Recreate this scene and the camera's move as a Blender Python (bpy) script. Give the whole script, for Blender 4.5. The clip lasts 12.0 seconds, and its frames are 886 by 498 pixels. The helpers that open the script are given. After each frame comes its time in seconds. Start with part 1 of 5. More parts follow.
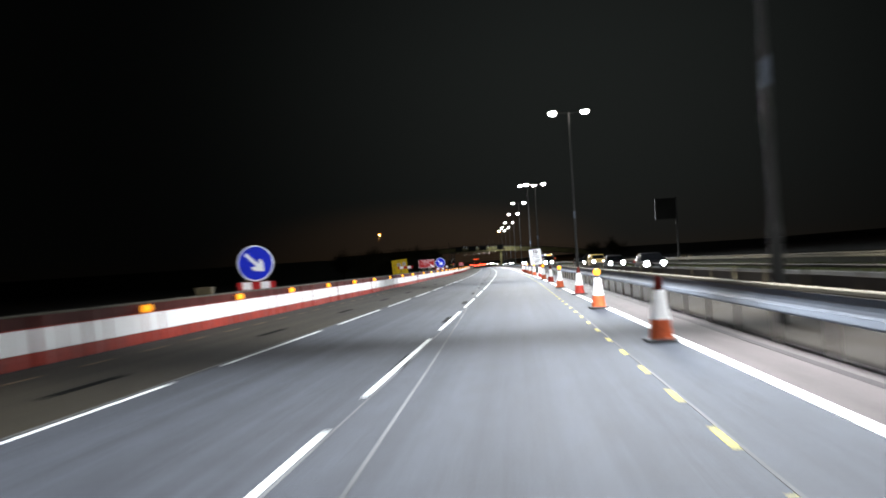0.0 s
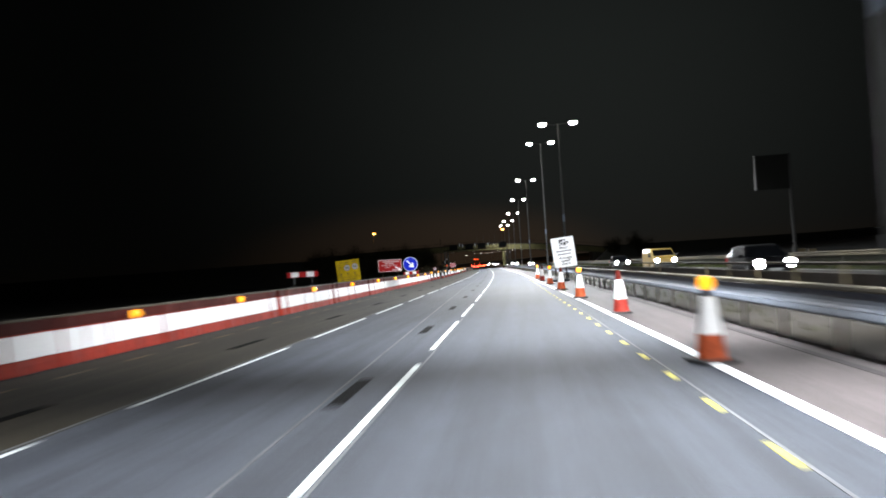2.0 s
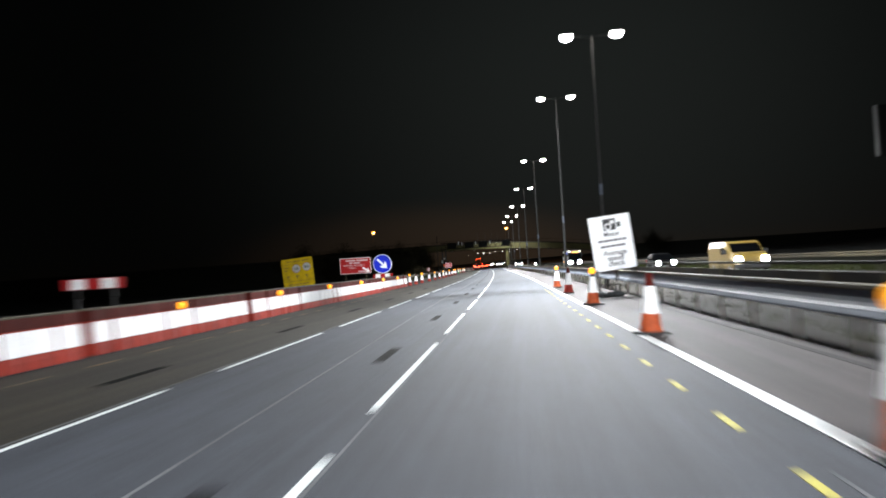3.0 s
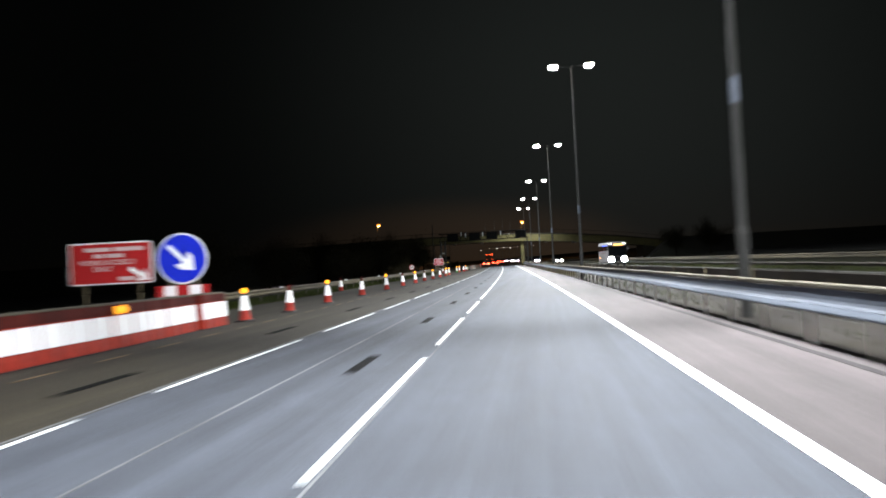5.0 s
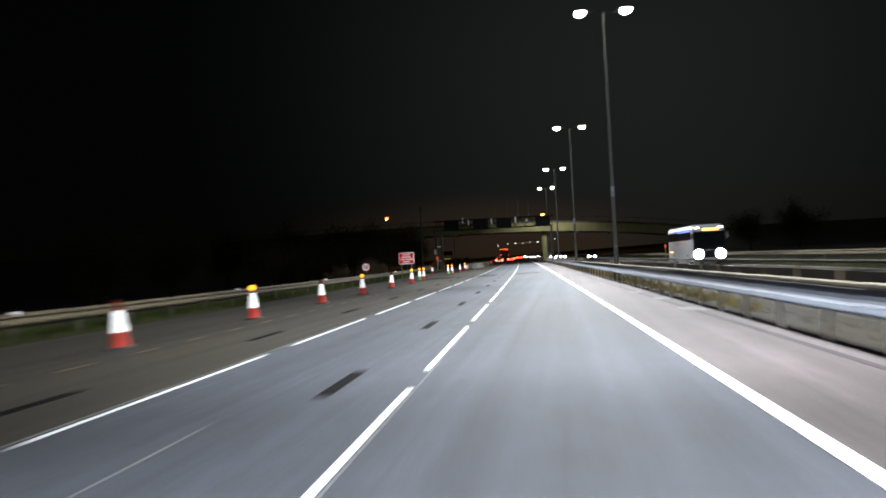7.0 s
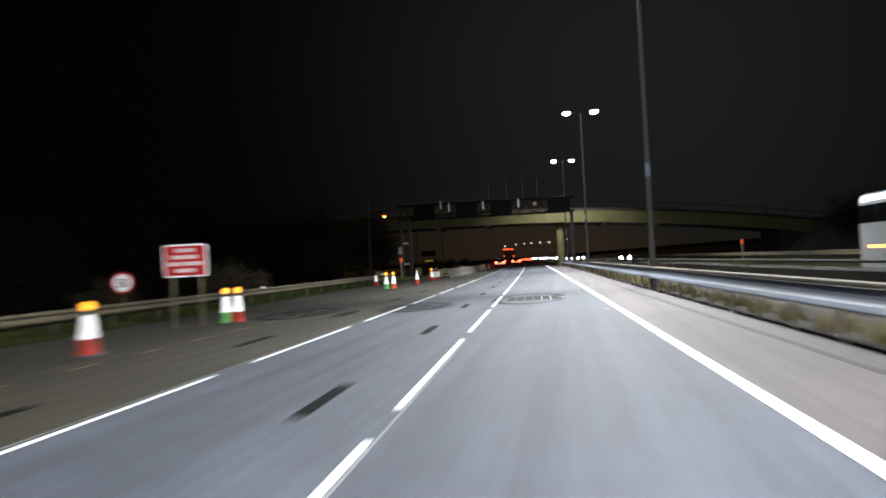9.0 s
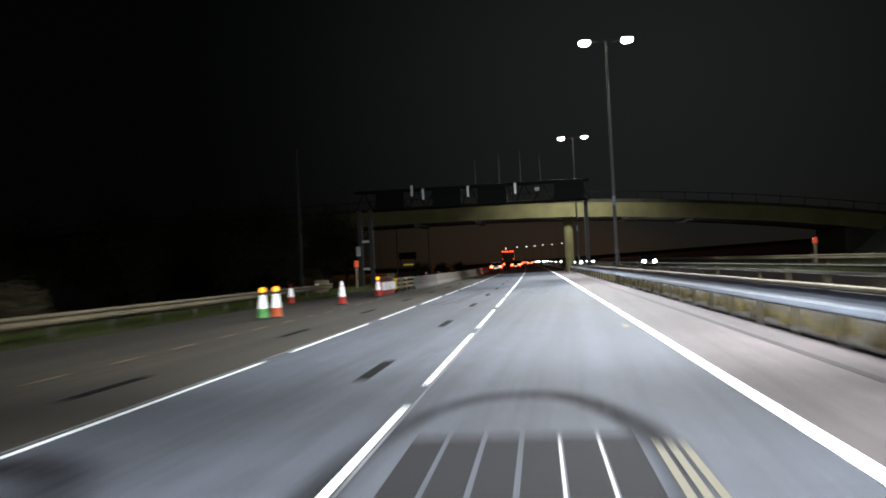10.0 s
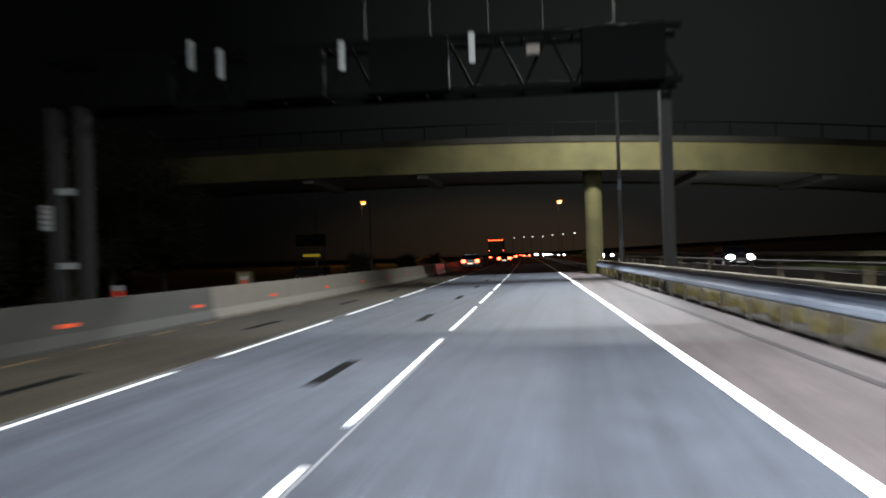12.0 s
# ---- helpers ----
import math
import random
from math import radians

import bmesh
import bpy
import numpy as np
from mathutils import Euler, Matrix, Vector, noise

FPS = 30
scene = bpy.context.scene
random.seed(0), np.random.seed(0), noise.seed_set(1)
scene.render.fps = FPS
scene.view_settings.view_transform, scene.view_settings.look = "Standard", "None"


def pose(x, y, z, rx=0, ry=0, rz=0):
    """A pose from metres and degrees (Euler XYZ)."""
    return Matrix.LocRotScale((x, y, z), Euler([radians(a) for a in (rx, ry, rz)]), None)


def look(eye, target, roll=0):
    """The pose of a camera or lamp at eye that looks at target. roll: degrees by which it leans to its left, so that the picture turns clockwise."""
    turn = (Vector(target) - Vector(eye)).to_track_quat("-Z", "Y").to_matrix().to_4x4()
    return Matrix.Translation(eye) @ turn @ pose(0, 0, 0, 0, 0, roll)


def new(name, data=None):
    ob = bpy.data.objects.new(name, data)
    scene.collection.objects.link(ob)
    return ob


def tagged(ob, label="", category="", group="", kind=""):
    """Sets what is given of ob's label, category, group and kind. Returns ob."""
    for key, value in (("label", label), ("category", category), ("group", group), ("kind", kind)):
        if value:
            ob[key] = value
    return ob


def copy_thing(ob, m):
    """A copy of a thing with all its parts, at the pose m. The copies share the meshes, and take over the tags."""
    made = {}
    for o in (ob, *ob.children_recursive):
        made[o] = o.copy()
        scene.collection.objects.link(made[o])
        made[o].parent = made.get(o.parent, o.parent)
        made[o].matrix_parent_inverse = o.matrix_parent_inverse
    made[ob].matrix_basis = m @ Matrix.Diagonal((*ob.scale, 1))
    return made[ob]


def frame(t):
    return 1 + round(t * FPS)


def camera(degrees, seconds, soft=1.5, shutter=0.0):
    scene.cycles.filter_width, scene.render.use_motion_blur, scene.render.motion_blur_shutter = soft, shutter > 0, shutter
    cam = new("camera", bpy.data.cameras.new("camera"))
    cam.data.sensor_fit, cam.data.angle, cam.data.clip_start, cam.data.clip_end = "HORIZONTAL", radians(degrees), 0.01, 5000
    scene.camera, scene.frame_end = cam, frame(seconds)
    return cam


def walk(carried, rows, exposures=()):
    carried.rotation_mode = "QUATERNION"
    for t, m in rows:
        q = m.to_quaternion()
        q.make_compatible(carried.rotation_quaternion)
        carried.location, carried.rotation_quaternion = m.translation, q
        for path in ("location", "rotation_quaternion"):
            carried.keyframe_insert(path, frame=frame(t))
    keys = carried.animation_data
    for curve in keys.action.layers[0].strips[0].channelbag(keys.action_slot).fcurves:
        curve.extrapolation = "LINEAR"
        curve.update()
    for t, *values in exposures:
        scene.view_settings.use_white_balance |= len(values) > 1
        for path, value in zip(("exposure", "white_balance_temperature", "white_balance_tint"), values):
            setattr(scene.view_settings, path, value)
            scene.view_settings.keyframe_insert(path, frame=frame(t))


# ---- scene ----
# The road's line: its bend to the left and its gentle rise and fall, from curvatures along it
RUN = np.arange(-400.0, 3502.0, 2.0)


def twice_summed(nodes, values):
    c = np.interp(RUN, nodes, values)
    slope = np.concatenate([[0], np.cumsum(c[1:] + c[:-1])])
    slope -= np.interp(0, RUN, slope)
    run = np.concatenate([[0], np.cumsum(slope[1:] + slope[:-1])])
    return slope, run - np.interp(0, RUN, run)


BEND_SLOPE, BEND = twice_summed([-20, 100, 200, 300, 420, 600, 1000, 1200], [c * 1e-4 for c in (-1.76, -2.72, -0.95, -1.14, -0.89, -1.01, -1.01, 0)])
RISE_SLOPE, RISE = twice_summed([-20, 100, 200, 300, 420, 600], [c * 1e-5 for c in (3.27, -3.45, 3.66, 1.70, -1.14, 0.0)])


def bend(y):
    return float(np.interp(y, RUN, BEND))


def rise(y):
    return float(np.interp(y, RUN, RISE))


def heading(y):
    return -math.atan(float(np.interp(y, RUN, BEND_SLOPE)))


def on_road(m):
    """A pose given across and along the straightened road, carried over to the bent one."""
    x, y, z = m.translation
    return Matrix.Translation((x + bend(y), y, z + rise(y))) @ Matrix.Rotation(heading(y), 4, "Z") @ Matrix.Translation((-x, -y, -z)) @ m


def at_road(x, y, z):
    return (x + bend(y), y, z + rise(y))


# The camera and its drive along the motorway
def aim(x, y, z, yaw, pitch, roll):
    """Across, along and above the road; the turn is told from the road's own heading."""
    a, b = radians(yaw) + heading(y), radians(pitch) + float(np.interp(y, RUN, RISE_SLOPE))
    eye = Vector(at_road(x, y, z))
    return look(eye, eye + Vector((-math.sin(a) * math.cos(b), math.cos(a) * math.cos(b), math.sin(b))), roll)


PATH = [  # seconds, x, y, z, yaw to the left, pitch, roll
    (0.0, 0.336, 0.405, 1.340, 5.228, 1.199, -3.206),
    (0.5, 0.326, 11.948, 1.324, 4.935, 1.055, -3.622),
    (1.0, 0.216, 23.664, 1.312, 4.924, 1.137, -3.472),
    (1.5, 0.144, 35.367, 1.309, 4.984, 1.321, -3.285),
    (2.0, 0.051, 47.229, 1.344, 4.949, 1.244, -3.575),
    (2.5, 0.041, 58.377, 1.274, 4.934, 1.021, -3.423),
    (3.0, 0.021, 70.326, 1.295, 4.929, 1.279, -3.405),
    (3.5, 0.009, 81.666, 1.282, 5.144, 1.183, -3.263),
    (5.5, 0.075, 127.494, 1.335, 5.472, 1.075, -2.784),
    (6.0, 0.072, 138.942, 1.326, 5.654, 0.971, -2.475),
    (6.5, 0.074, 149.576, 1.335, 5.967, 0.957, -2.557),
    (7.0, 0.010, 160.931, 1.333, 6.249, 0.936, -2.919),
    (7.5, 0.025, 171.476, 1.344, 6.455, 1.117, -2.755),
    (9.5, -0.034, 215.680, 1.305, 6.670, 1.001, -2.881),
    (10.0, -0.022, 226.888, 1.333, 6.689, 1.223, -2.765),
    (10.5, 0.016, 237.448, 1.355, 6.629, 0.931, -2.832),
    (11.0, 0.020, 248.588, 1.341, 6.464, 0.654, -2.848),
    (11.5, 0.061, 259.229, 1.332, 6.440, 0.693, -2.881),
    (12.0, 0.135, 270.446, 1.310, 6.391, 0.528, -1.733),
]
cam = camera(56.9, 12.0, soft=1.8, shutter=0.75)
walk(cam, [(t, aim(*row)) for t, *row in PATH])

# Night sky: dark overhead, with lamp glare and haze ahead painted in as glow
world = bpy.data.worlds.new("night_sky")
scene.world = world
world.use_nodes = True
sky_nodes, sky_links = world.node_tree.nodes, world.node_tree.links
sky_co, sky_up, sky_ramp = sky_nodes.new("ShaderNodeTexCoord"), sky_nodes.new("ShaderNodeSeparateXYZ"), sky_nodes.new("ShaderNodeValToRGB")
sky_links.new(sky_co.outputs["Generated"], sky_up.inputs[0])
sky_links.new(sky_up.outputs["Z"], sky_ramp.inputs["Fac"])
for place, colour in ((0.0, (0.46, 0.37, 0.28)), (0.03, (0.36, 0.36, 0.325)), (0.09, (0.33, 0.37, 0.345)), (0.25, (0.32, 0.37, 0.345)), (0.7, (0.2, 0.22, 0.23))):
    stop = sky_ramp.color_ramp.elements.new(place)
    stop.color = (*colour, 1)
sky_ramp.color_ramp.elements.remove(sky_ramp.color_ramp.elements[-1])
# Brighter towards the lamp row, in place of the glare around it
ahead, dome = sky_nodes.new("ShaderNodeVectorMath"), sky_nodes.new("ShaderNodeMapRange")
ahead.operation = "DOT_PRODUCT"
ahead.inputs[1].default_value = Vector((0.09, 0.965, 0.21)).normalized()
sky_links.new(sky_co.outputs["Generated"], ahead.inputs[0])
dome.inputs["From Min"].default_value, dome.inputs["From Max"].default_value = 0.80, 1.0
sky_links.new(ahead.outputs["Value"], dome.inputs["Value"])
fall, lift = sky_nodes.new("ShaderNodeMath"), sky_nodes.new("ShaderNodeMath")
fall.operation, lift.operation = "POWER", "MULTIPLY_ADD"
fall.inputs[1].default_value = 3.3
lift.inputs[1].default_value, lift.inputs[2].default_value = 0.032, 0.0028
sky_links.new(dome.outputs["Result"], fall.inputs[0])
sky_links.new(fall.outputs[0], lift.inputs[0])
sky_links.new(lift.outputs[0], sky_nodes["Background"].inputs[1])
# A low amber glow beyond the bridge, standing for haze around the sodium lamps
amber_haze, low = sky_nodes.new("ShaderNodeVectorMath"), sky_nodes.new("ShaderNodeMapRange")
amber_haze.operation = "DOT_PRODUCT"
amber_haze.inputs[1].default_value = Vector((-0.13, 0.99, 0.03)).normalized()
flat_sky, flat_unit = sky_nodes.new("ShaderNodeVectorMath"), sky_nodes.new("ShaderNodeVectorMath")
flat_sky.operation, flat_unit.operation = "MULTIPLY", "NORMALIZE"
flat_sky.inputs[1].default_value = (1.0, 1.0, 3.6)
sky_links.new(sky_co.outputs["Generated"], flat_sky.inputs[0])
sky_links.new(flat_sky.outputs[0], flat_unit.inputs[0])
sky_links.new(flat_unit.outputs[0], amber_haze.inputs[0])
low.interpolation_type = "SMOOTHERSTEP"
low.inputs["From Min"].default_value, low.inputs["From Max"].default_value = 0.958, 1.0
sky_links.new(amber_haze.outputs["Value"], low.inputs["Value"])
amber_mix = sky_nodes.new("ShaderNodeMix")
amber_mix.data_type, amber_mix.blend_type = "RGBA", "ADD"
amber_mix.inputs[7].default_value = (0.60, 0.31, 0.13, 1)
sky_links.new(low.outputs["Result"], amber_mix.inputs[0])
sky_links.new(sky_ramp.outputs["Color"], amber_mix.inputs[6])
sky_links.new(amber_mix.outputs[2], sky_nodes["Background"].inputs[0])
scene.view_settings.exposure = 0.0

STREET_WATTS = 18000
STREET_COLOUR = (0.915, 0.945, 0.968)


def lamp(name, kind, at, watts, colour, size=0.2, spot=150, blend=0.6, aim_at=None):
    data = bpy.data.lights.new(name, kind)
    data.energy, data.color, data.shadow_soft_size = watts, colour, size
    if kind == "SPOT":
        data.spot_size, data.spot_blend = radians(spot), blend
    ob = new(name, data)
    ob.matrix_world = look(at_road(*at), at_road(*(aim_at or (at[0], at[1] + 0.001, 0))))
    return ob


# ---- materials ----
def nodes_of(name):
    m = bpy.data.materials.new(name)
    m.use_nodes = True
    return m, m.node_tree.nodes, m.node_tree.links, m.node_tree.nodes["Principled BSDF"]


def noise_node(n, l, scale, detail, stretch=(1, 1, 1), rough=0.6):
    co = n.new("ShaderNodeTexCoord")
    mp = n.new("ShaderNodeMapping")
    mp.inputs["Scale"].default_value = stretch
    tx = n.new("ShaderNodeTexNoise")
    tx.inputs["Scale"].default_value, tx.inputs["Detail"].default_value, tx.inputs["Roughness"].default_value = scale, detail, rough
    l.new(co.outputs["Object"], mp.inputs["Vector"])
    l.new(mp.outputs["Vector"], tx.inputs["Vector"])
    return tx


def ramp(n, l, source, a, b, lo=0.35, hi=0.65):
    r = n.new("ShaderNodeValToRGB")
    r.color_ramp.elements[0].position, r.color_ramp.elements[1].position = lo, hi
    r.color_ramp.elements[0].color, r.color_ramp.elements[1].color = (*a, 1), (*b, 1)
    l.new(source, r.inputs["Fac"])
    return r


def mixed(n, l, a, b, fac, how="MIX"):
    x = n.new("ShaderNodeMix")
    x.data_type, x.blend_type = "RGBA", how
    for s, v in ((x.inputs[6], a), (x.inputs[7], b), (x.inputs[0], fac)):
        if hasattr(v, "links"):
            l.new(v, s)
        else:
            s.default_value = v
    return x.outputs[2]


def mat(name, colour, rough=0.6, metal=0.0, vary=0.25, scale=3.0, grain=40.0, bump=0.2, dirt=None, stretch=(1, 1, 1), spec=0.5, each=0.0):
    """A worn surface: broad stains, fine grain and relief over one base colour."""
    m, n, l, b = nodes_of(name)
    dark = tuple(c * (1 - vary) for c in colour) if dirt is None else dirt
    big = noise_node(n, l, scale, 5, stretch)
    fine = noise_node(n, l, grain, 3, stretch)
    col = ramp(n, l, big.outputs["Fac"], dark, colour, 0.36, 0.58).outputs["Color"]
    g = ramp(n, l, fine.outputs["Fac"], (0.82, 0.82, 0.82), (1.08, 1.08, 1.08), 0.3, 0.7).outputs["Color"]
    col = mixed(n, l, col, g, 1.0, "MULTIPLY")
    if each:
        info = n.new("ShaderNodeObjectInfo")
        e = ramp(n, l, info.outputs["Random"], (1 - each,) * 3, (1 + each,) * 3, 0, 1).outputs["Color"]
        col = mixed(n, l, col, e, 1.0, "MULTIPLY")
    l.new(col, b.inputs["Base Color"])
    b.inputs["Metallic"].default_value = metal
    b.inputs["Specular IOR Level"].default_value = spec
    rr = n.new("ShaderNodeMapRange")
    rr.inputs["To Min"].default_value, rr.inputs["To Max"].default_value = max(0.02, rough - 0.12), min(1, rough + 0.12)
    l.new(big.outputs["Fac"], rr.inputs["Value"])
    l.new(rr.outputs["Result"], b.inputs["Roughness"])
    if bump:
        bp = n.new("ShaderNodeBump")
        bp.inputs["Strength"].default_value, bp.inputs["Distance"].default_value = bump, 0.01
        l.new(fine.outputs["Fac"], bp.inputs["Height"])
        l.new(bp.outputs["Normal"], b.inputs["Normal"])
    return m


def glow(name, colour, strength, base=(0.3, 0.3, 0.3)):
    m, n, l, b = nodes_of(name)
    b.inputs["Base Color"].default_value = (*base, 1)
    b.inputs["Roughness"].default_value = 0.25
    b.inputs["Emission Color"].default_value = (*colour, 1)
    b.inputs["Emission Strength"].default_value = strength
    return m


def asphalt(name, pale, dark, streak=0.5):
    """Rolled asphalt: chippings, broad patches, polished wheel tracks drawn out along the road."""
    m, n, l, b = nodes_of(name)
    big = noise_node(n, l, 0.22, 5, (1, 0.5, 1))
    track = noise_node(n, l, 1.6, 4, (1.3, 0.02, 1))
    mid = noise_node(n, l, 3.5, 6, (1, 0.6, 1), 0.7)
    chip = noise_node(n, l, 90, 2)
    col = ramp(n, l, big.outputs["Fac"], dark, pale, 0.35, 0.62).outputs["Color"]
    tr = ramp(n, l, track.outputs["Fac"], (1 - 0.45 * streak,) * 3, (1 + 0.25 * streak,) * 3, 0.35, 0.65).outputs["Color"]
    col = mixed(n, l, col, tr, 1.0, "MULTIPLY")
    md = ramp(n, l, mid.outputs["Fac"], (0.70, 0.70, 0.70), (1.17, 1.17, 1.17), 0.3, 0.7).outputs["Color"]
    col = mixed(n, l, col, md, 1.0, "MULTIPLY")
    ch = ramp(n, l, chip.outputs["Fac"], (0.7, 0.7, 0.7), (1.35, 1.33, 1.3), 0.35, 0.68).outputs["Color"]
    col = mixed(n, l, col, ch, 1.0, "MULTIPLY")
    l.new(col, b.inputs["Base Color"])
    rr = n.new("ShaderNodeMapRange")
    rr.inputs["To Min"].default_value, rr.inputs["To Max"].default_value = 0.72, 0.95
    l.new(mid.outputs["Fac"], rr.inputs["Value"])
    l.new(rr.outputs["Result"], b.inputs["Roughness"])
    b.inputs["Specular IOR Level"].default_value = 0.14
    bp = n.new("ShaderNodeBump")
    bp.inputs["Strength"].default_value, bp.inputs["Distance"].default_value = 0.5, 0.006
    l.new(chip.outputs["Fac"], bp.inputs["Height"])
    l.new(bp.outputs["Normal"], b.inputs["Normal"])
    return m


def worn_paint(name, colour, under, wear=0.42):
    """Thermoplastic line paint, chipped so that the road shows through in specks."""
    m, n, l, b = nodes_of(name)
    big, fine = noise_node(n, l, 2.0, 4, (1, 0.4, 1)), noise_node(n, l, 38, 4)
    a = n.new("ShaderNodeMath")
    a.operation = "ADD"
    l.new(big.outputs["Fac"], a.inputs[0])
    l.new(fine.outputs["Fac"], a.inputs[1])
    r = ramp(n, l, a.outputs[0], under, colour, wear + 0.3, wear + 0.42)
    l.new(r.outputs["Color"], b.inputs["Base Color"])
    b.inputs["Roughness"].default_value = 0.75
    b.inputs["Specular IOR Level"].default_value = 0.2
    bp = n.new("ShaderNodeBump")
    bp.inputs["Strength"].default_value, bp.inputs["Distance"].default_value = 0.3, 0.004
    l.new(fine.outputs["Fac"], bp.inputs["Height"])
    l.new(bp.outputs["Normal"], b.inputs["Normal"])
    return m


ASPHALT = asphalt("asphalt_running_lane", (0.0472, 0.0538, 0.0680), (0.0380, 0.0432, 0.0540))
ASPHALT_BROWN = asphalt("asphalt_brownish", (0.0274, 0.0236, 0.0156), (0.0198, 0.0171, 0.0118), 0.7)
ASPHALT_FAR = asphalt("asphalt_opposite", (0.038, 0.0357, 0.0327), (0.0304, 0.0289, 0.0266))
RESERVE = asphalt("pinkish_reserve_paving", (0.0735, 0.0632, 0.0652), (0.0522, 0.0455, 0.0465), 0.5)
RESERVE_DARK = mat("dark_reserve_paving", (0.035, 0.0312, 0.0327), 0.85, spec=0.1, vary=0.4, scale=1.5, grain=50, bump=0.4, stretch=(1, 0.3, 1))
PAD = mat("worn_pale_pad", (0.135, 0.132, 0.128), 0.9, spec=0.1, vary=0.5, scale=2.2, grain=40, bump=0.3)
# Bridge concrete with the dark of its unlit ends put into the colour
ABUTMENT = mat("darkened_abutment", (0.0106, 0.0099, 0.0076), 0.95, spec=0.05, vary=0.4, scale=0.5, grain=15, bump=0.3)
BITUMEN = mat("black_bitumen", (0.0045, 0.0045, 0.0049), 0.9, spec=0.02, vary=0.4, scale=1.2, grain=60, bump=0.4)
STAIN = mat("dark_tyre_rubber_stain", (0.0096, 0.0096, 0.0108), 0.9, spec=0.08, vary=0.35, scale=2, grain=70, bump=0.3)
SCUFF = mat("faint_tyre_scuff", (0.0395, 0.0430, 0.0500), 0.9, spec=0.1, vary=0.25, scale=3, grain=70, bump=0.2)
SEAM = mat("pale_joint_sealant", (0.135, 0.140, 0.148), 0.9, spec=0.1, vary=0.55, scale=1.5, stretch=(1, 0.2, 1))
LINE = worn_paint("white_line_paint", (0.82, 0.83, 0.84), (0.3, 0.3, 0.31), 0.30)
LINE_WORN = worn_paint("white_line_paint_worn", (0.2584, 0.2584, 0.2508), (0.076, 0.076, 0.076), 0.42)
LINE_LANE = worn_paint("lane_dash_tape", (0.60, 0.64, 0.64), (0.26, 0.27, 0.28), 0.34)
LINE_ORANGE = worn_paint("orange_temporary_tape", (0.135, 0.080, 0.038), (0.045, 0.038, 0.030), 0.52)
LINE_OCHRE = worn_paint("ochre_line_remnant", (0.062, 0.055, 0.034), (0.050, 0.048, 0.044), 0.5)
LINE_DULL = worn_paint("dull_yellow_tape", (0.105, 0.090, 0.036), (0.065, 0.062, 0.050), 0.45)
LINE_YELLOW = worn_paint("yellow_temporary_tape", (0.62, 0.54, 0.08), (0.2, 0.18, 0.07), 0.38)
EARTH = mat("reserve_gravel_and_weeds", (0.0255, 0.0228, 0.0205), 0.95, spec=0.05, dirt=(0.017, 0.0142, 0.0095), scale=0.5, grain=30, bump=0.5)
GRASS = mat("verge_soil_and_grass", (0.020, 0.024, 0.0062), 0.95, spec=0.1, dirt=(0.017, 0.0145, 0.0075), vary=0.6, scale=0.6, grain=25, bump=0.8)
BLADE_DRY = mat("dry_olive_stalks", (0.085, 0.070, 0.030), 0.9, spec=0.05, vary=0.5, scale=0.7, grain=8, bump=0)
BLADE = mat("grass_blades", (0.036, 0.046, 0.0092), 0.85, spec=0.15, vary=0.6, scale=0.4, grain=8, bump=0)
SOIL = mat("dark_field", (0.0099, 0.0106, 0.0061), 0.95, vary=0.5, scale=0.1, grain=5, bump=0.5)
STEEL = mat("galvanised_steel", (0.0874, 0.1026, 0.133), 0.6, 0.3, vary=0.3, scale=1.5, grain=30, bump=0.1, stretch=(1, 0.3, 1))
# One steel painted in a shaded and a lit tone, for face and lip
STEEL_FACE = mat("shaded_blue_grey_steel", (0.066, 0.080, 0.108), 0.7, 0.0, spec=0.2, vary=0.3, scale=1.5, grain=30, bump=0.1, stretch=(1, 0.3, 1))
STEEL_LIP = mat("lit_steel_lip", (0.175, 0.205, 0.260), 0.65, 0.1, spec=0.25, vary=0.25, scale=1.5, grain=30, bump=0.1, stretch=(1, 0.3, 1))
STEEL_TOP = mat("weathered_beige_capping", (0.105, 0.093, 0.070), 0.8, 0.0, spec=0.1, vary=0.4, scale=1.2, grain=30, bump=0.2, stretch=(1, 0.3, 1))
STEEL_TOP_DARK = mat("dirty_brown_capping", (0.0198, 0.016, 0.0114), 0.85, 0.0, spec=0.08, vary=0.4, scale=1.2, grain=30, bump=0.2, stretch=(1, 0.3, 1))
STEEL_DULL = mat("weathered_steel", (0.1023, 0.0837, 0.0496), 0.75, 0.0, spec=0.15, vary=0.35, scale=1.5, grain=30, bump=0.2, stretch=(1, 0.3, 1))
STEEL_DARK = mat("dirty_dark_steel", (0.0646, 0.0547, 0.0456), 0.75, 0.2, vary=0.4, scale=2, grain=30, bump=0.2)
# Near-white base stands in for headlamp light on the posts
STEEL_RUST = mat("rust_stained_post", (0.80, 0.80, 0.82), 0.6, 0.0, dirt=(0.62, 0.56, 0.46), scale=3, grain=30, bump=0.2, each=0.25)
POLE = mat("grey_lamp_column", (0.0286, 0.0286, 0.0279), 0.7, 0.1, spec=0.25, vary=0.25, scale=2, grain=30, bump=0.1)
# Near black in colour, standing in for steel beyond the lamps' reach
GANTRY = mat("unlit_gantry_steel", (0.0015, 0.0016, 0.0016), 0.9, 0.0, spec=0.02, vary=0.3, scale=2, grain=30, bump=0.1)
# Olive grey darkened likewise, for parts that get little light
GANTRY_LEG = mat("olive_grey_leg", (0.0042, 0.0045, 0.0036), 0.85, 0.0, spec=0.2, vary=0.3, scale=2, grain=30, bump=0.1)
CONCRETE = mat("bridge_concrete", (0.0325, 0.0290, 0.0105), 0.9, spec=0.15, vary=0.35, scale=0.5, grain=15, bump=0.3)
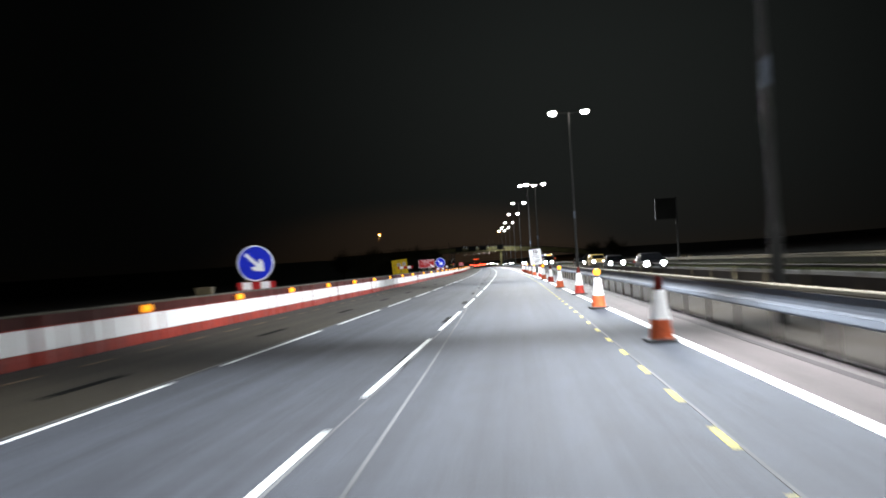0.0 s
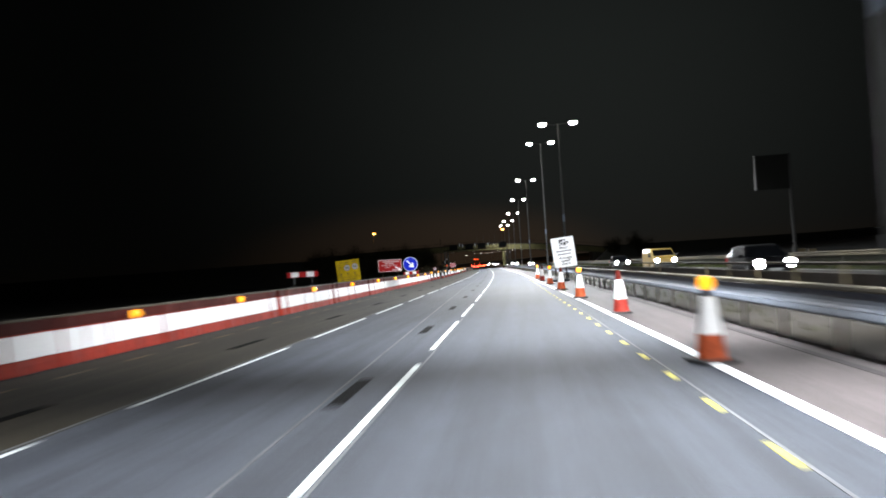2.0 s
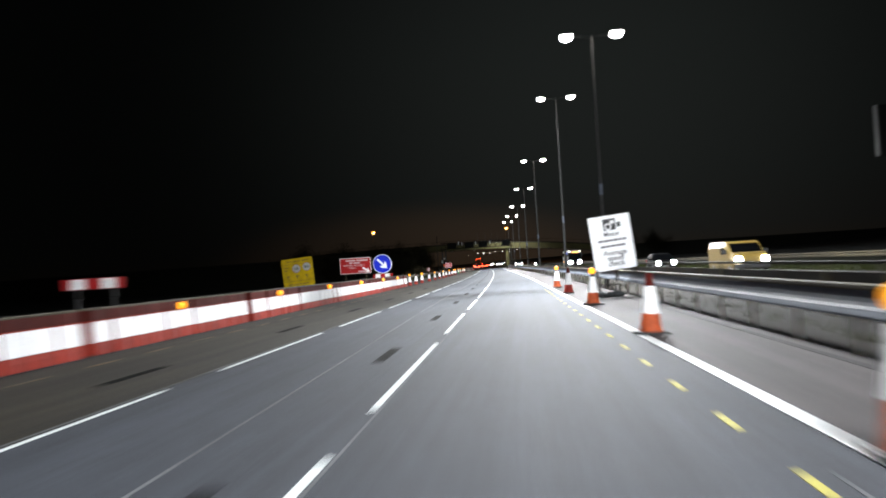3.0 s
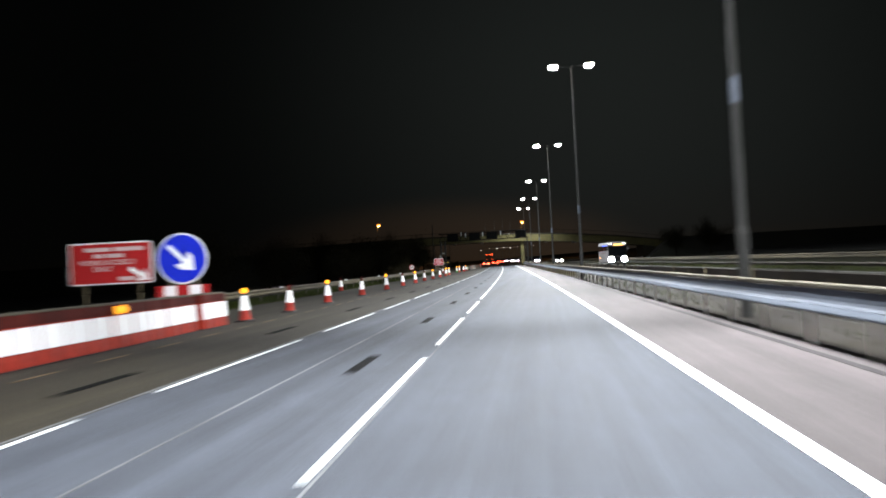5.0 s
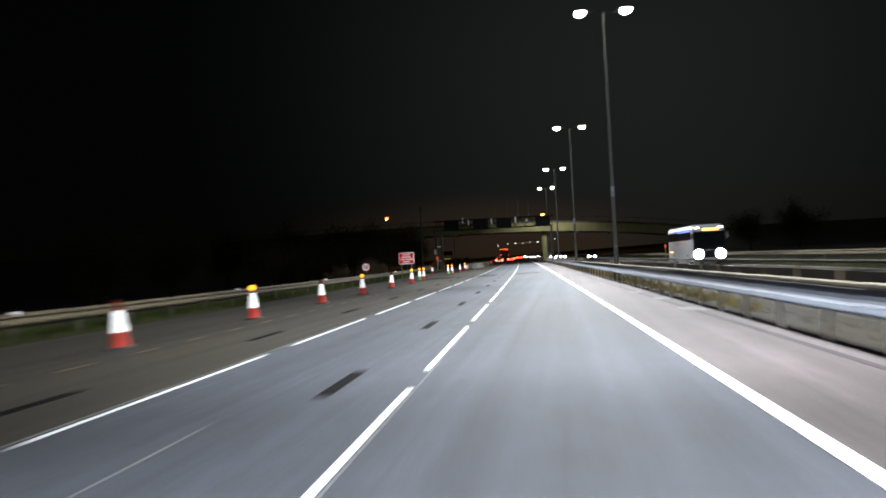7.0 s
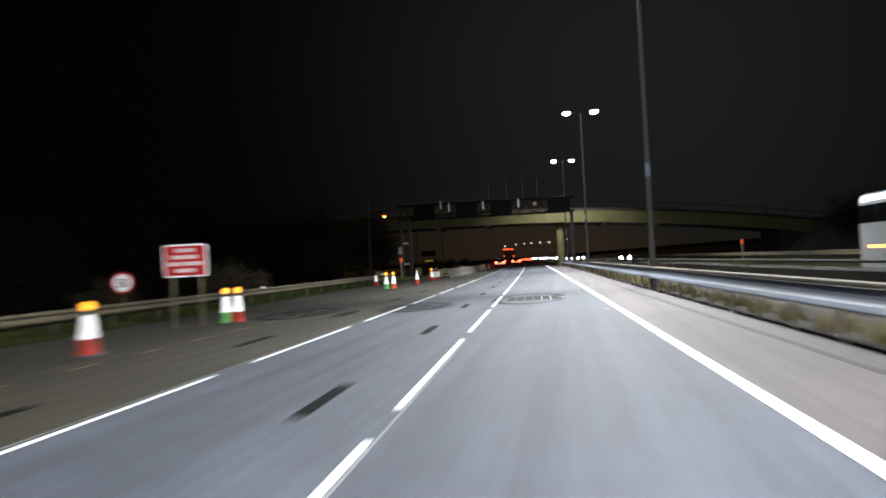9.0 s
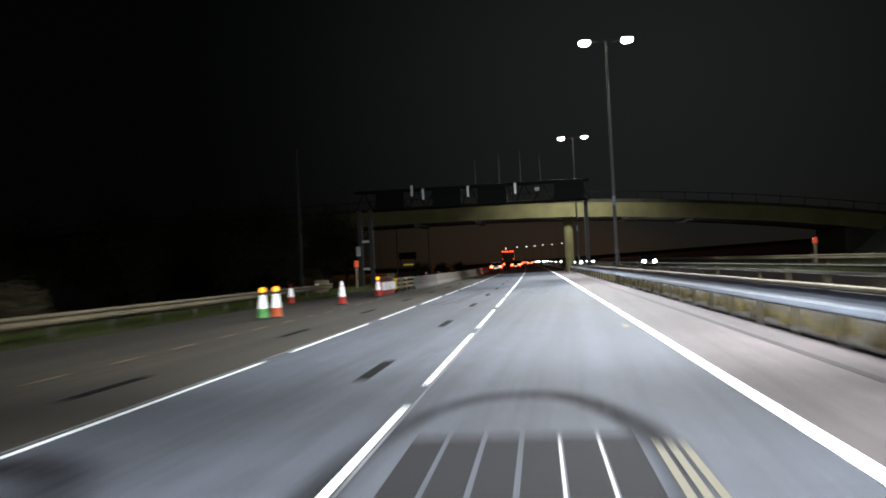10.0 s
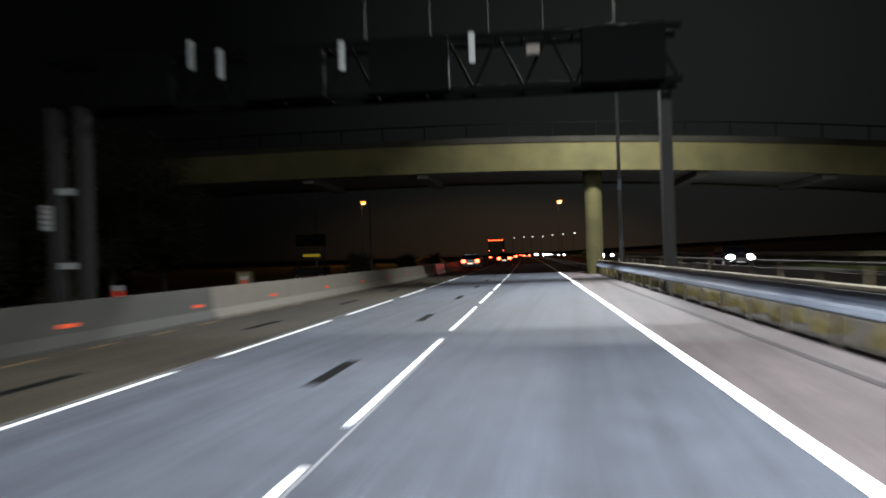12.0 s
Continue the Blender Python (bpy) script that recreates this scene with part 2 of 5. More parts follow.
CONCRETE_DARK = mat("soffit_concrete", (0.0342, 0.0319, 0.0258), 0.9, vary=0.3, scale=0.5, grain=15, bump=0.3)
BARRIER_OLD = mat("weathered_concrete", (0.0105, 0.0100, 0.0066), 0.85, vary=0.35, scale=1.2, grain=22, bump=0.4)
BARRIER_NEW = mat("pale_new_concrete", (0.0646, 0.0562, 0.0395), 0.85, vary=0.2, scale=1.2, grain=22, bump=0.3)
RED_PLASTIC = mat("red_barrier_plastic", (0.29, 0.024, 0.012), 0.75, spec=0.12, vary=0.4, scale=2.5, grain=30, bump=0.15, each=0.18)
# Shade on barrier tops and cone tips is put into this red
RED_DIM = mat("dim_red_plastic", (0.075, 0.010, 0.007), 0.8, spec=0.06, vary=0.5, scale=2.5, grain=30, bump=0.15, each=0.25)
CONE_RED = mat("red_cone_rubber", (0.30, 0.028, 0.018), 0.7, spec=0.2, vary=0.35, scale=6, grain=40, bump=0.15, each=0.15)
CONE_ORANGE = mat("orange_cone_rubber", (0.45, 0.085, 0.028), 0.7, spec=0.2, vary=0.35, scale=6, grain=40, bump=0.15, each=0.1)
CONE_GREEN = mat("green_cone_rubber", (0.06, 0.27, 0.05), 0.5, vary=0.35, scale=6, grain=40, bump=0.15)
def lit_through(m, colour, share):
    """Lets part of the light through, standing in for headlamp light thrown back."""
    n, l = m.node_tree.nodes, m.node_tree.links
    t, x = n.new("ShaderNodeBsdfTranslucent"), n.new("ShaderNodeMixShader")
    t.inputs["Color"].default_value = (*colour, 1)
    x.inputs["Fac"].default_value = share
    l.new(n["Principled BSDF"].outputs["BSDF"], x.inputs[1])
    l.new(t.outputs["BSDF"], x.inputs[2])
    l.new(x.outputs["Shader"], n["Material Output"].inputs["Surface"])
    return m


SHEET_WHITE = lit_through(mat("white_reflective_sheeting", (0.93, 0.94, 0.96), 0.35, vary=0.06, scale=3, grain=60, bump=0.05, each=0.06), (0.95, 0.96, 0.97), 0.3)
PANEL_WHITE = mat("white_barrier_panel", (0.97, 0.97, 0.98), 0.4, vary=0.05, scale=3, grain=60, bump=0.03, each=0.10)
PANEL_BARRIER = mat("white_barrier_sheeting", (0.92, 0.92, 0.94), 0.4, vary=0.05, scale=2, grain=40, bump=0.03, each=0.06)
PLATE_DULL = mat("dull_pale_plate", (0.108, 0.114, 0.114), 0.6, vary=0.15, scale=3, bump=0.03)
SHEET_RED = mat("red_reflective_sheeting", (0.3192, 0.0137, 0.0152), 0.7, spec=0.12, vary=0.12, scale=3, grain=60, bump=0.03)
SHEET_BLUE = mat("blue_reflective_sheeting", (0.0091, 0.0228, 0.4712), 0.7, spec=0.12, vary=0.12, scale=3, grain=60, bump=0.03)
SHEET_YELLOW = mat("yellow_reflective_sheeting", (0.56, 0.385, 0.006), 0.7, spec=0.1, vary=0.3, scale=1.6, grain=40, bump=0.05)
SHEET_PINK = mat("pinkish_white_lettering", (0.52, 0.40, 0.41), 0.6, spec=0.1, vary=0.15, scale=3, bump=0)
SHEET_GREY = mat("grey_sign_face", (0.418, 0.418, 0.4028), 0.45, vary=0.12, scale=3, grain=60, bump=0.03)
INK = mat("black_sign_ink", (0.03, 0.03, 0.033), 0.5, vary=0.2, scale=5, bump=0)
INK_GREY = mat("grey_sign_ink", (0.16, 0.16, 0.18), 0.6, vary=0.3, scale=5, bump=0)
INK_OCHRE = mat("ochre_sign_ink", (0.16, 0.11, 0.01), 0.5, vary=0.2, scale=5, bump=0)
RUBBER = mat("black_rubber", (0.019, 0.019, 0.0198), 0.75, vary=0.3, scale=6, grain=40, bump=0.2)
SPOIL = mat("sandy_spoil", (0.42, 0.34, 0.24), 0.95, vary=0.4, scale=1.5, grain=12, bump=0.8)
SACK = mat("sandbag_weave", (0.038, 0.0418, 0.0456), 0.9, vary=0.4, scale=6, grain=80, bump=0.6)
ORANGE_MARK = glow("orange_marker_film", (1.0, 0.12, 0.01), 0.0, (0.62, 0.075, 0.02))
BARK = mat("bark", (0.012, 0.0098, 0.0072), 0.95, spec=0.05, vary=0.4, scale=4, grain=25, bump=0.8)
LEAF = mat("dull_leaves", (0.013, 0.012, 0.0065), 0.85, spec=0.04, vary=0.45, scale=0.7, grain=12, bump=0)
LEAF_DRY = mat("dry_brownish_leaves", (0.034, 0.029, 0.017), 0.85, spec=0.04, vary=0.45, scale=0.7, grain=12, bump=0)
LENS = glow("white_street_lamp_lens", (1.0, 0.98, 0.90), 160)
LENS_SODIUM = glow("sodium_lamp_lens", (1.0, 0.27, 0.03), 2.6)
LENS_FAR = glow("distant_lamp_lens", (1.0, 0.93, 0.82), 9)
AMBER = glow("amber_lens", (1.0, 0.33, 0.01), 2.0, (0.8, 0.4, 0.03))
HEADLIGHT = glow("headlamp_lens", (0.93, 0.97, 1.0), 160)
TAIL = glow("red_tail_lamp", (1.0, 0.045, 0.016), 34, (0.5, 0.02, 0.02))
TAIL_ROW = glow("orange_red_marker_lamp", (1.0, 0.09, 0.02), 9, (0.5, 0.05, 0.02))
PLATE_LIT = glow("lit_number_plate", (1.0, 0.9, 0.6), 1.2, (0.7, 0.6, 0.2))
DISPLAY = glow("amber_display", (1.0, 0.40, 0.02), 4)
BLUE_STRIP = glow("blue_light_strip", (0.05, 0.12, 1.0), 3)
YELLOW_LIGHT = glow("yellow_lit_panel", (1.0, 0.75, 0.03), 0.09, (0.35, 0.25, 0.02))
CAR_DARK = mat("dark_car_paint", (0.0022, 0.0022, 0.0026), 0.6, 0.0, spec=0.01, vary=0.2, scale=2, bump=0)
CAR_SILVER = mat("silver_car_paint", (0.076, 0.076, 0.0798), 0.3, 0.5, vary=0.12, scale=2, bump=0)
CAR_WHITE = mat("white_vehicle_paint", (0.135, 0.139, 0.148), 0.35, vary=0.14, scale=1, bump=0)
CAR_YELLOW = mat("yellow_van_paint", (0.14, 0.095, 0.022), 0.35, vary=0.14, scale=1, bump=0)
BAND_FADED = mat("faded_pink_lettering", (0.17, 0.10, 0.11), 0.5, vary=0.4, scale=2, bump=0)
GLASS = mat("dark_vehicle_glass", (0.0016, 0.0018, 0.0022), 0.15, spec=0.06, vary=0.1, scale=1, bump=0)
RIM = mat("alloy_rim", (0.35, 0.35, 0.36), 0.4, 0.8, vary=0.2, scale=8, bump=0)


def soft_rubber(name, colour):
    """A rubber stain that thins out to nothing at its edge, in streaks."""
    m, n, l, b = nodes_of(name)
    b.inputs["Base Color"].default_value = (*colour, 1)
    b.inputs["Roughness"].default_value, b.inputs["Specular IOR Level"].default_value = 0.9, 0.08
    at = n.new("ShaderNodeAttribute")
    at.attribute_name = "fade"
    grain = noise_node(n, l, 5.0, 5, (1, 0.35, 1), 0.7)
    mr = n.new("ShaderNodeMapRange")
    mr.inputs["From Min"].default_value, mr.inputs["From Max"].default_value = 0.3, 0.7
    mr.inputs["To Min"].default_value, mr.inputs["To Max"].default_value = 0.55, 1.15
    l.new(grain.outputs["Fac"], mr.inputs["Value"])
    f = n.new("ShaderNodeMath")
    f.operation, f.use_clamp = "MULTIPLY", True
    l.new(at.outputs["Fac"], f.inputs[0])
    l.new(mr.outputs["Result"], f.inputs[1])
    clear, x = n.new("ShaderNodeBsdfTransparent"), n.new("ShaderNodeMixShader")
    l.new(f.outputs[0], x.inputs["Fac"])
    l.new(clear.outputs["BSDF"], x.inputs[1])
    l.new(b.outputs["BSDF"], x.inputs[2])
    l.new(x.outputs["Shader"], n["Material Output"].inputs["Surface"])
    return m


SOFT = soft_rubber("soft_tyre_rubber", (0.005, 0.005, 0.006))


# ---- mesh helpers ----
def part(name, bm, material, parent=None, label="", smooth=False):
    """One mesh object from a bmesh, a child of parent."""
    me = bpy.data.meshes.new(name)
    bm.to_mesh(me)
    bm.free()
    me.materials.append(material)
    if smooth:
        me.polygons.foreach_set("use_smooth", [True] * len(me.polygons))
    ob = new(name, me)
    ob.parent = parent
    return tagged(ob, label)


def shared(name, me, parent, m):
    ob = new(name, me)
    ob.parent = parent
    ob.matrix_basis = m
    return ob


def thing(name, m, label, category, group=""):
    ob = new(name)
    ob.matrix_basis = on_road(m)
    ob.empty_display_size = 0.2
    return tagged(ob, label, category, group)


def box(bm, x0, x1, y0, y1, z0, z1, bevel=0.0):
    r = bmesh.ops.create_cube(bm, size=1, matrix=Matrix.Translation(((x0 + x1) / 2, (y0 + y1) / 2, (z0 + z1) / 2)) @ Matrix.Diagonal((x1 - x0, y1 - y0, z1 - z0, 1)))
    if bevel:
        edges = list({e for v in r["verts"] for e in v.link_edges})
        bmesh.ops.bevel(bm, geom=edges, offset=bevel, segments=2, affect="EDGES", profile=0.6)
    return bm


def boxed(*a, bevel=0.0):
    return box(bmesh.new(), *a, bevel=bevel)


def tube(bm, r0, r1, z0, z1, at=(0, 0), seg=20, cap=True):
    bmesh.ops.create_cone(bm, cap_ends=cap, segments=seg, radius1=r0, radius2=r1, depth=z1 - z0, matrix=Matrix.Translation((at[0], at[1], (z0 + z1) / 2)))
    return bm


def rod(bm, a, b, r, seg=10):
    a, b = Vector(a), Vector(b)
    d = b - a
    bmesh.ops.create_cone(bm, cap_ends=True, segments=seg, radius1=r, radius2=r, depth=d.length, matrix=Matrix.Translation((a + b) / 2) @ d.to_track_quat("Z", "Y").to_matrix().to_4x4())
    return bm


def lathe(profile, seg=24):
    """A turned shape from (radius, height) pairs."""
    bm = bmesh.new()
    rings = []
    for r, z in profile:
        rings.append([bm.verts.new((r * math.cos(2 * math.pi * k / seg), r * math.sin(2 * math.pi * k / seg), z)) for k in range(seg)])
    for a, b in zip(rings, rings[1:]):
        for k in range(seg):
            bm.faces.new((a[k], a[(k + 1) % seg], b[(k + 1) % seg], b[k]))
    bm.faces.new(rings[0][::-1])
    bm.faces.new(rings[-1])
    return bm


def loft(sections, closed=True):
    """Skin between cross sections, each a list of points."""
    bm = bmesh.new()
    rows = [[bm.verts.new(p) for p in s] for s in sections]
    n = len(rows[0])
    for a, b in zip(rows, rows[1:]):
        for k in range(n if closed else n - 1):
            bm.faces.new((a[k], a[(k + 1) % n], b[(k + 1) % n], b[k]))
    if closed:
        bm.faces.new(rows[0][::-1])
        bm.faces.new(rows[-1])
    bmesh.ops.recalc_face_normals(bm, faces=bm.faces)
    return bm


def along(profile, points):
    """A profile of (x, z) pairs carried along (x, y, z) points of a line that runs with the road."""
    return loft([[(px + x, py, pz + z) for x, z in profile] for px, py, pz in points])


def disc(bm, r, y, thick, seg=40, at=(0, 0)):
    """A flat round plate facing -y at height at[1]."""
    bmesh.ops.create_cone(bm, cap_ends=True, segments=seg, radius1=r, radius2=r, depth=thick, matrix=Matrix.Translation((at[0], y, at[1])) @ Matrix.Rotation(math.pi / 2, 4, "X"))
    return bm


def flat(points, y0, y1):
    """A flat shape of (x, z) points, thick from y0 to y1."""
    return loft([[(x, y0, z) for x, z in points], [(x, y1, z) for x, z in points]])


def ground_z(x):
    """Crossfall of both carriageways, verges."""
    if x < -13.2:
        return -0.23 + 0.03 * min(1.0, (-13.2 - x) / 0.4) - min(1.6, max(0, -18.0 - x) * 0.13)
    if x < -8.2:
        return -0.094 + 0.0272 * (x + 8.2)
    if x < 5.4:
        return 0.0093 * (x - 1.9)
    if x < 17.0:
        return 0.033 - 0.008 * (x - 5.4)
    return -0.06 + max(0, x - 19.0) * 0.03


def spot_on(x, y, turn=0.0):
    return pose(x, y, ground_z(x), 0, 0, turn)


# ---- the large structure ----
def sheet(name, xs, y0, y1, lift, material, step=10):
    """A strip of ground that follows the crossfall and the road's line."""
    bm = bmesh.new()
    ys = np.append(np.arange(y0, y1, step), y1)
    rows = [[bm.verts.new(at_road(x, y, ground_z(x) + lift)) for x in xs] for y in ys]
    for a, b in zip(rows, rows[1:]):
        for k in range(len(xs) - 1):
            bm.faces.new((a[k], a[k + 1], b[k + 1], b[k]))
    return part(name, bm, material)


ground = sheet("ground", [-900, -300, -120, -60, -31.4, -25, -18.0, -13.6, -13.2, -8.2, 1.9, 5.4, 17.0, 19.0, 24, 40, 90, 300, 900], -400, 3500, -0.03, SOIL, 25)
tagged(ground, "dark grassy ground beside the motorway at night", "ground", kind="structure")
road = sheet("road", [-4.55, 2.9], -80, 1400, 0.0, ASPHALT)
tagged(road, "grey worn asphalt running lanes lit by street lamps", "road", kind="structure")
shoulder = sheet("road_shoulder", [-13.2, -8.2, -4.55], -80, 1400, 0.0, ASPHALT_BROWN)
tagged(shoulder, "brownish asphalt of closed lane and hard shoulder", "road", kind="structure")
soil = sheet("ground_between_barriers", [3.99, 4.35, 5.4], -80, 700, 0.006, EARTH)
tagged(soil, "brown gravel and weeds between the steel barriers", "ground", kind="structure")
reserve = sheet("pavement_central_reserve", [2.9, 5.4], -80, 1400, 0.0, RESERVE)
tagged(reserve, "pinkish paved strip of the central reserve", "pavement", kind="structure")
far_road = sheet("road_opposite", [5.4, 17.0], -80, 1400, 0.0, ASPHALT_FAR)
tagged(far_road, "dark asphalt of the opposite carriageway", "road", kind="structure")
verge = sheet("verge", [-31.4, -25, -18.0, -13.6, -13.2], -80, 900, 0.0, GRASS)
tagged(verge, "grass verge behind the hard shoulder", "verge", kind="structure")
far_verge = sheet("verge_opposite", [17.0, 19.0, 24, 40], -80, 900, 0.0, GRASS)
tagged(far_verge, "grass verge beyond the opposite carriageway", "verge", kind="structure")


def strip(name, x, w, y0, y1, parent, material, lift=0.006, x1=None, label=""):
    """A painted or filled strip lying on the road, from (x, y0) to (x1, y1)."""
    x1 = x if x1 is None else x1
    n = max(1, round((y1 - y0) / 15))
    pts = [(x + (x1 - x) * k / n, y0 + (y1 - y0) * k / n) for k in range(n + 1)]
    bm = bmesh.new()
    rows = [[bm.verts.new(at_road(px + s * w / 2, py, ground_z(px + s * w / 2) + z)) for s, z in ((-1, 0.0), (-1, lift), (1, lift), (1, 0.0))] for px, py in pts]
    for a, b in zip(rows, rows[1:]):
        for k in range(3):
            bm.faces.new((a[k], a[k + 1], b[k + 1], b[k]))
    for r in (rows[0], rows[-1]):
        bm.faces.new(r)
    bmesh.ops.recalc_face_normals(bm, faces=bm.faces)
    return part(name, bm, material, parent, label)


def edge_x(y):
    """The right-hand edge line draws in beside the works."""
    return float(np.interp(y, (-20, 13, 33, 60, 92, 110, 140), (3.1, 2.76, 2.48, 2.33, 1.97, 1.89, 1.9)))


# Solid right-hand edge line, in laid lengths
for k in range(-4, 70):
    strip("edge_line", edge_x(k * 10) - 0.01, 0.15, k * 10, k * 10 + 10, road, LINE, 0.007, edge_x(k * 10 + 10) - 0.01)
# The margin between the edge line and the reserve is paved like the reserve
bm = bmesh.new()
rows = [[bm.verts.new(at_road(x, y, ground_z(x) + 0.003)) for x in (edge_x(y) + 0.08, 2.9)] for y in range(-80, 1401, 10)]
for a, b in zip(rows, rows[1:]):
    bm.faces.new((a[0], a[1], b[1], b[0]))
part("margin", bm, RESERVE, reserve)
strip("edge_line", 16.6, 0.15, -60, 700, far_road, LINE_WORN)
for k in range(-4, 60):
    for x in (9.3, 12.9):
        strip("lane_dash", x, 0.12, k * 9, k * 9 + 2, far_road, LINE_WORN)


def steps(first, turn_at, early, late, end):
    """Even spacing that changes once along the road."""
    y = first
    while y < end:
        yield y
        y += early if y < turn_at else late


def old_lane_x(y):
    """The blacked-out lane line drifts across beside the works."""
    return float(np.interp(y, (0, 57, 100, 140), (-1.25, -1.93, -2.12, -2.31)))


def joint_x(y):
    return float(np.interp(y, (-20, 0, 21, 67, 100, 300), (-0.3, -0.68, -1.16, -2.37, -2.95, -3.1)))


LANE = -1.40
for y in steps(-16.5, 146, 8.60, 8.13, 520):
    strip("lane_dash", LANE, 0.078, y, y + 6.5, road, LINE_LANE, 0.007)
for y in steps(-12.66, 142, 8.64, 8.17, 520):
    strip("lane_dash", -4.47, 0.058, y, y + 6.5, shoulder, LINE_LANE, 0.008)
for y in steps(-6.35, 143, 8.85, 8.43, 480):
    strip("blacked_out_dash", old_lane_x(y), 0.17, y, y + 2.0, road, BITUMEN, 0.004, old_lane_x(y + 2.0))
    strip("blacked_out_dash", -5.82, 0.20, y - 0.9, y + 1.2, shoulder, BITUMEN, 0.004)
for k in range(-6, 40):
    strip("sealed_joint", LANE + 0.07, 0.026, k * 12, k * 12 + 12, road, SEAM, 0.004)
    if k < 14:
        strip("sealed_joint", joint_x(k * 12), 0.032, k * 12, k * 12 + 12, road, SEAM, 0.005, joint_x(k * 12 + 12))
    strip("sealed_joint", -4.6, 0.03, k * 12, k * 12 + 12, shoulder, SEAM, 0.004)
for k in range(-10, 170):
    strip("shoulder_dash", -7.5, 0.05, k * 2.4, k * 2.4 + 1.1, shoulder, LINE_ORANGE, 0.005)
for k in range(-6, 58):
    y = 2.6 + 1.85 * k
    x = float(np.interp(y, (0, 47, 68, 80), (1.73, 1.73, 1.63, 1.54)))
    strip("yellow_dash", x, 0.064, y, y + 0.32, road, LINE_YELLOW, 0.006)
strip("sealed_joint", 1.80, 0.03, -40, 75, road, SEAM, 0.004, 1.75)
for x, y in ((2.15, 35.5), (1.6, 243.0), (1.5, 189.5), (1.6, 224.5), (2.3, 314.0)):
    strip("yellow_dash", x, 0.12, y, y + 0.5, road, LINE_ORANGE if y < 100 else LINE_DULL, 0.006)


def dark_strip_x(y):
    return float(np.interp(y, (160, 227), (3.6, 3.26)))


# Pale worn concrete pads let into the reserve
for x, y, w, d in ((3.35, 33.2, 0.55, 0.9), (3.5, 36.0, 0.6, 1.0), (3.3, 42.6, 0.5, 0.9), (3.55, 45.0, 0.5, 1.1), (3.6, 46.8, 0.45, 0.8), (3.5, 179.2, 0.5, 1.2), (3.55, 184.0, 0.5, 1.0), (3.45, 188.5, 0.5, 0.9), (3.4, 31.0, 0.25, 0.6)):
    strip("concrete_pad", x, w, y, y + d, reserve, PAD, 0.0045)


# Narrow dark strip along the reserve
for k in range(-5, 60):
    strip("dark_strip", dark_strip_x(k * 8), 0.11, k * 8, k * 8 + 8, reserve, RESERVE_DARK, 0.004, dark_strip_x(k * 8 + 8))


def ring(name, cx, cy, rx, ry, w, parent, material, a0=0, a1=360, lift=0.003):
    bm = bmesh.new()
    n = 48
    pts = []
    for k in range(n + 1):
        a = radians(a0 + (a1 - a0) * k / n)
        wob = 1 + 0.03 * math.sin(5 * a) + 0.02 * math.sin(11 * a)
        pts.append([bm.verts.new((cx + (rx + s * w / 2) * wob * math.cos(a), cy + (ry + s * w * 1.4 / 2) * wob * math.sin(a), 0)) for s in (-1, 1)])
    for a, b in zip(pts, pts[1:]):
        bm.faces.new((a[0], a[1], b[1], b[0]))
    for v in bm.verts:
        v.co = at_road(v.co.x, v.co.y, ground_z(v.co.x) + lift)
    bmesh.ops.recalc_face_normals(bm, faces=bm.faces)
    return part(name, bm, material, parent)


def soft_ring(cx, cy, rx, ry, w, parent, lift=0.0045):
    """An oval of tyre rubber, darkest along its middle and fading to both sides."""
    bm = bmesh.new()
    n, bands = 64, ((-1, 0.0), (-0.45, 0.75), (0, 1.0), (0.4, 0.7), (1, 0.0))
    rows, fade = [], []
    for k in range(n):
        a = 2 * math.pi * k / n
        wob = 1 + 0.03 * math.sin(2 * a + cx) + 0.008 * math.sin(7 * a)
        row = []
        for s, v in bands:
            x, y = cx + max(0.01, rx + s * w * 0.6) * wob * math.cos(a), cy + max(0.01, ry + s * w * 0.9) * wob * math.sin(a)
            row.append(bm.verts.new(at_road(x, y, ground_z(x) + lift)))
            fade.append(v * (0.75 + 0.25 * math.sin(2 * a + cy)))
        rows.append(row)
    for k in range(n):
        a, b = rows[k], rows[(k + 1) % n]
        for j in range(len(bands) - 1):
            bm.faces.new((a[j], a[j + 1], b[j + 1], b[j]))
    ob = part("rubber_ring", bm, SOFT, parent)
    ob.data.attributes.new("fade", "FLOAT", "POINT").data.foreach_set("value", fade)
    return ob


# Blacked-out roundels on the three lanes
soft_ring(-0.33, 232.1, 1.15, 3.2, 0.34, road)
for k in range(6):
    strip("blacked_out_bar", -0.95 + 0.29 * k, 0.25, 230.9, 233.3, road, STAIN, 0.004)
for k in (3, 4):
    strip("white_sliver", -0.81 + 0.29 * k, 0.02, 231.0, 233.1, road, LINE_WORN, 0.006)
for k in range(3):
    strip("yellow_remnant", 0.75 + 0.09 * k, 0.055, 231.2, 232.9, road, LINE_OCHRE, 0.005)
soft_ring(-4.0, 230.3, 0.95, 2.3, 0.6, road)
soft_ring(-4.0, 230.3, 0.35, 1.0, 0.75, road)
soft_ring(-7.8, 230.0, 1.1, 2.5, 0.7, shoulder)
soft_ring(-7.8, 230.0, 0.4, 1.1, 0.8, shoulder)
soft_ring(-5.95, 228.4, 0.12, 1.6, 0.25, shoulder)
for cx, rx, ry in ((-1.25, 0.55, 2.5), (-1.25, 0.85, 3.1), (-0.7, 1.0, 2.6)):
    ring("tyre_mark", cx, 264.0, rx, ry, 0.2, road, SCUFF, -70, 70, 0.0035)
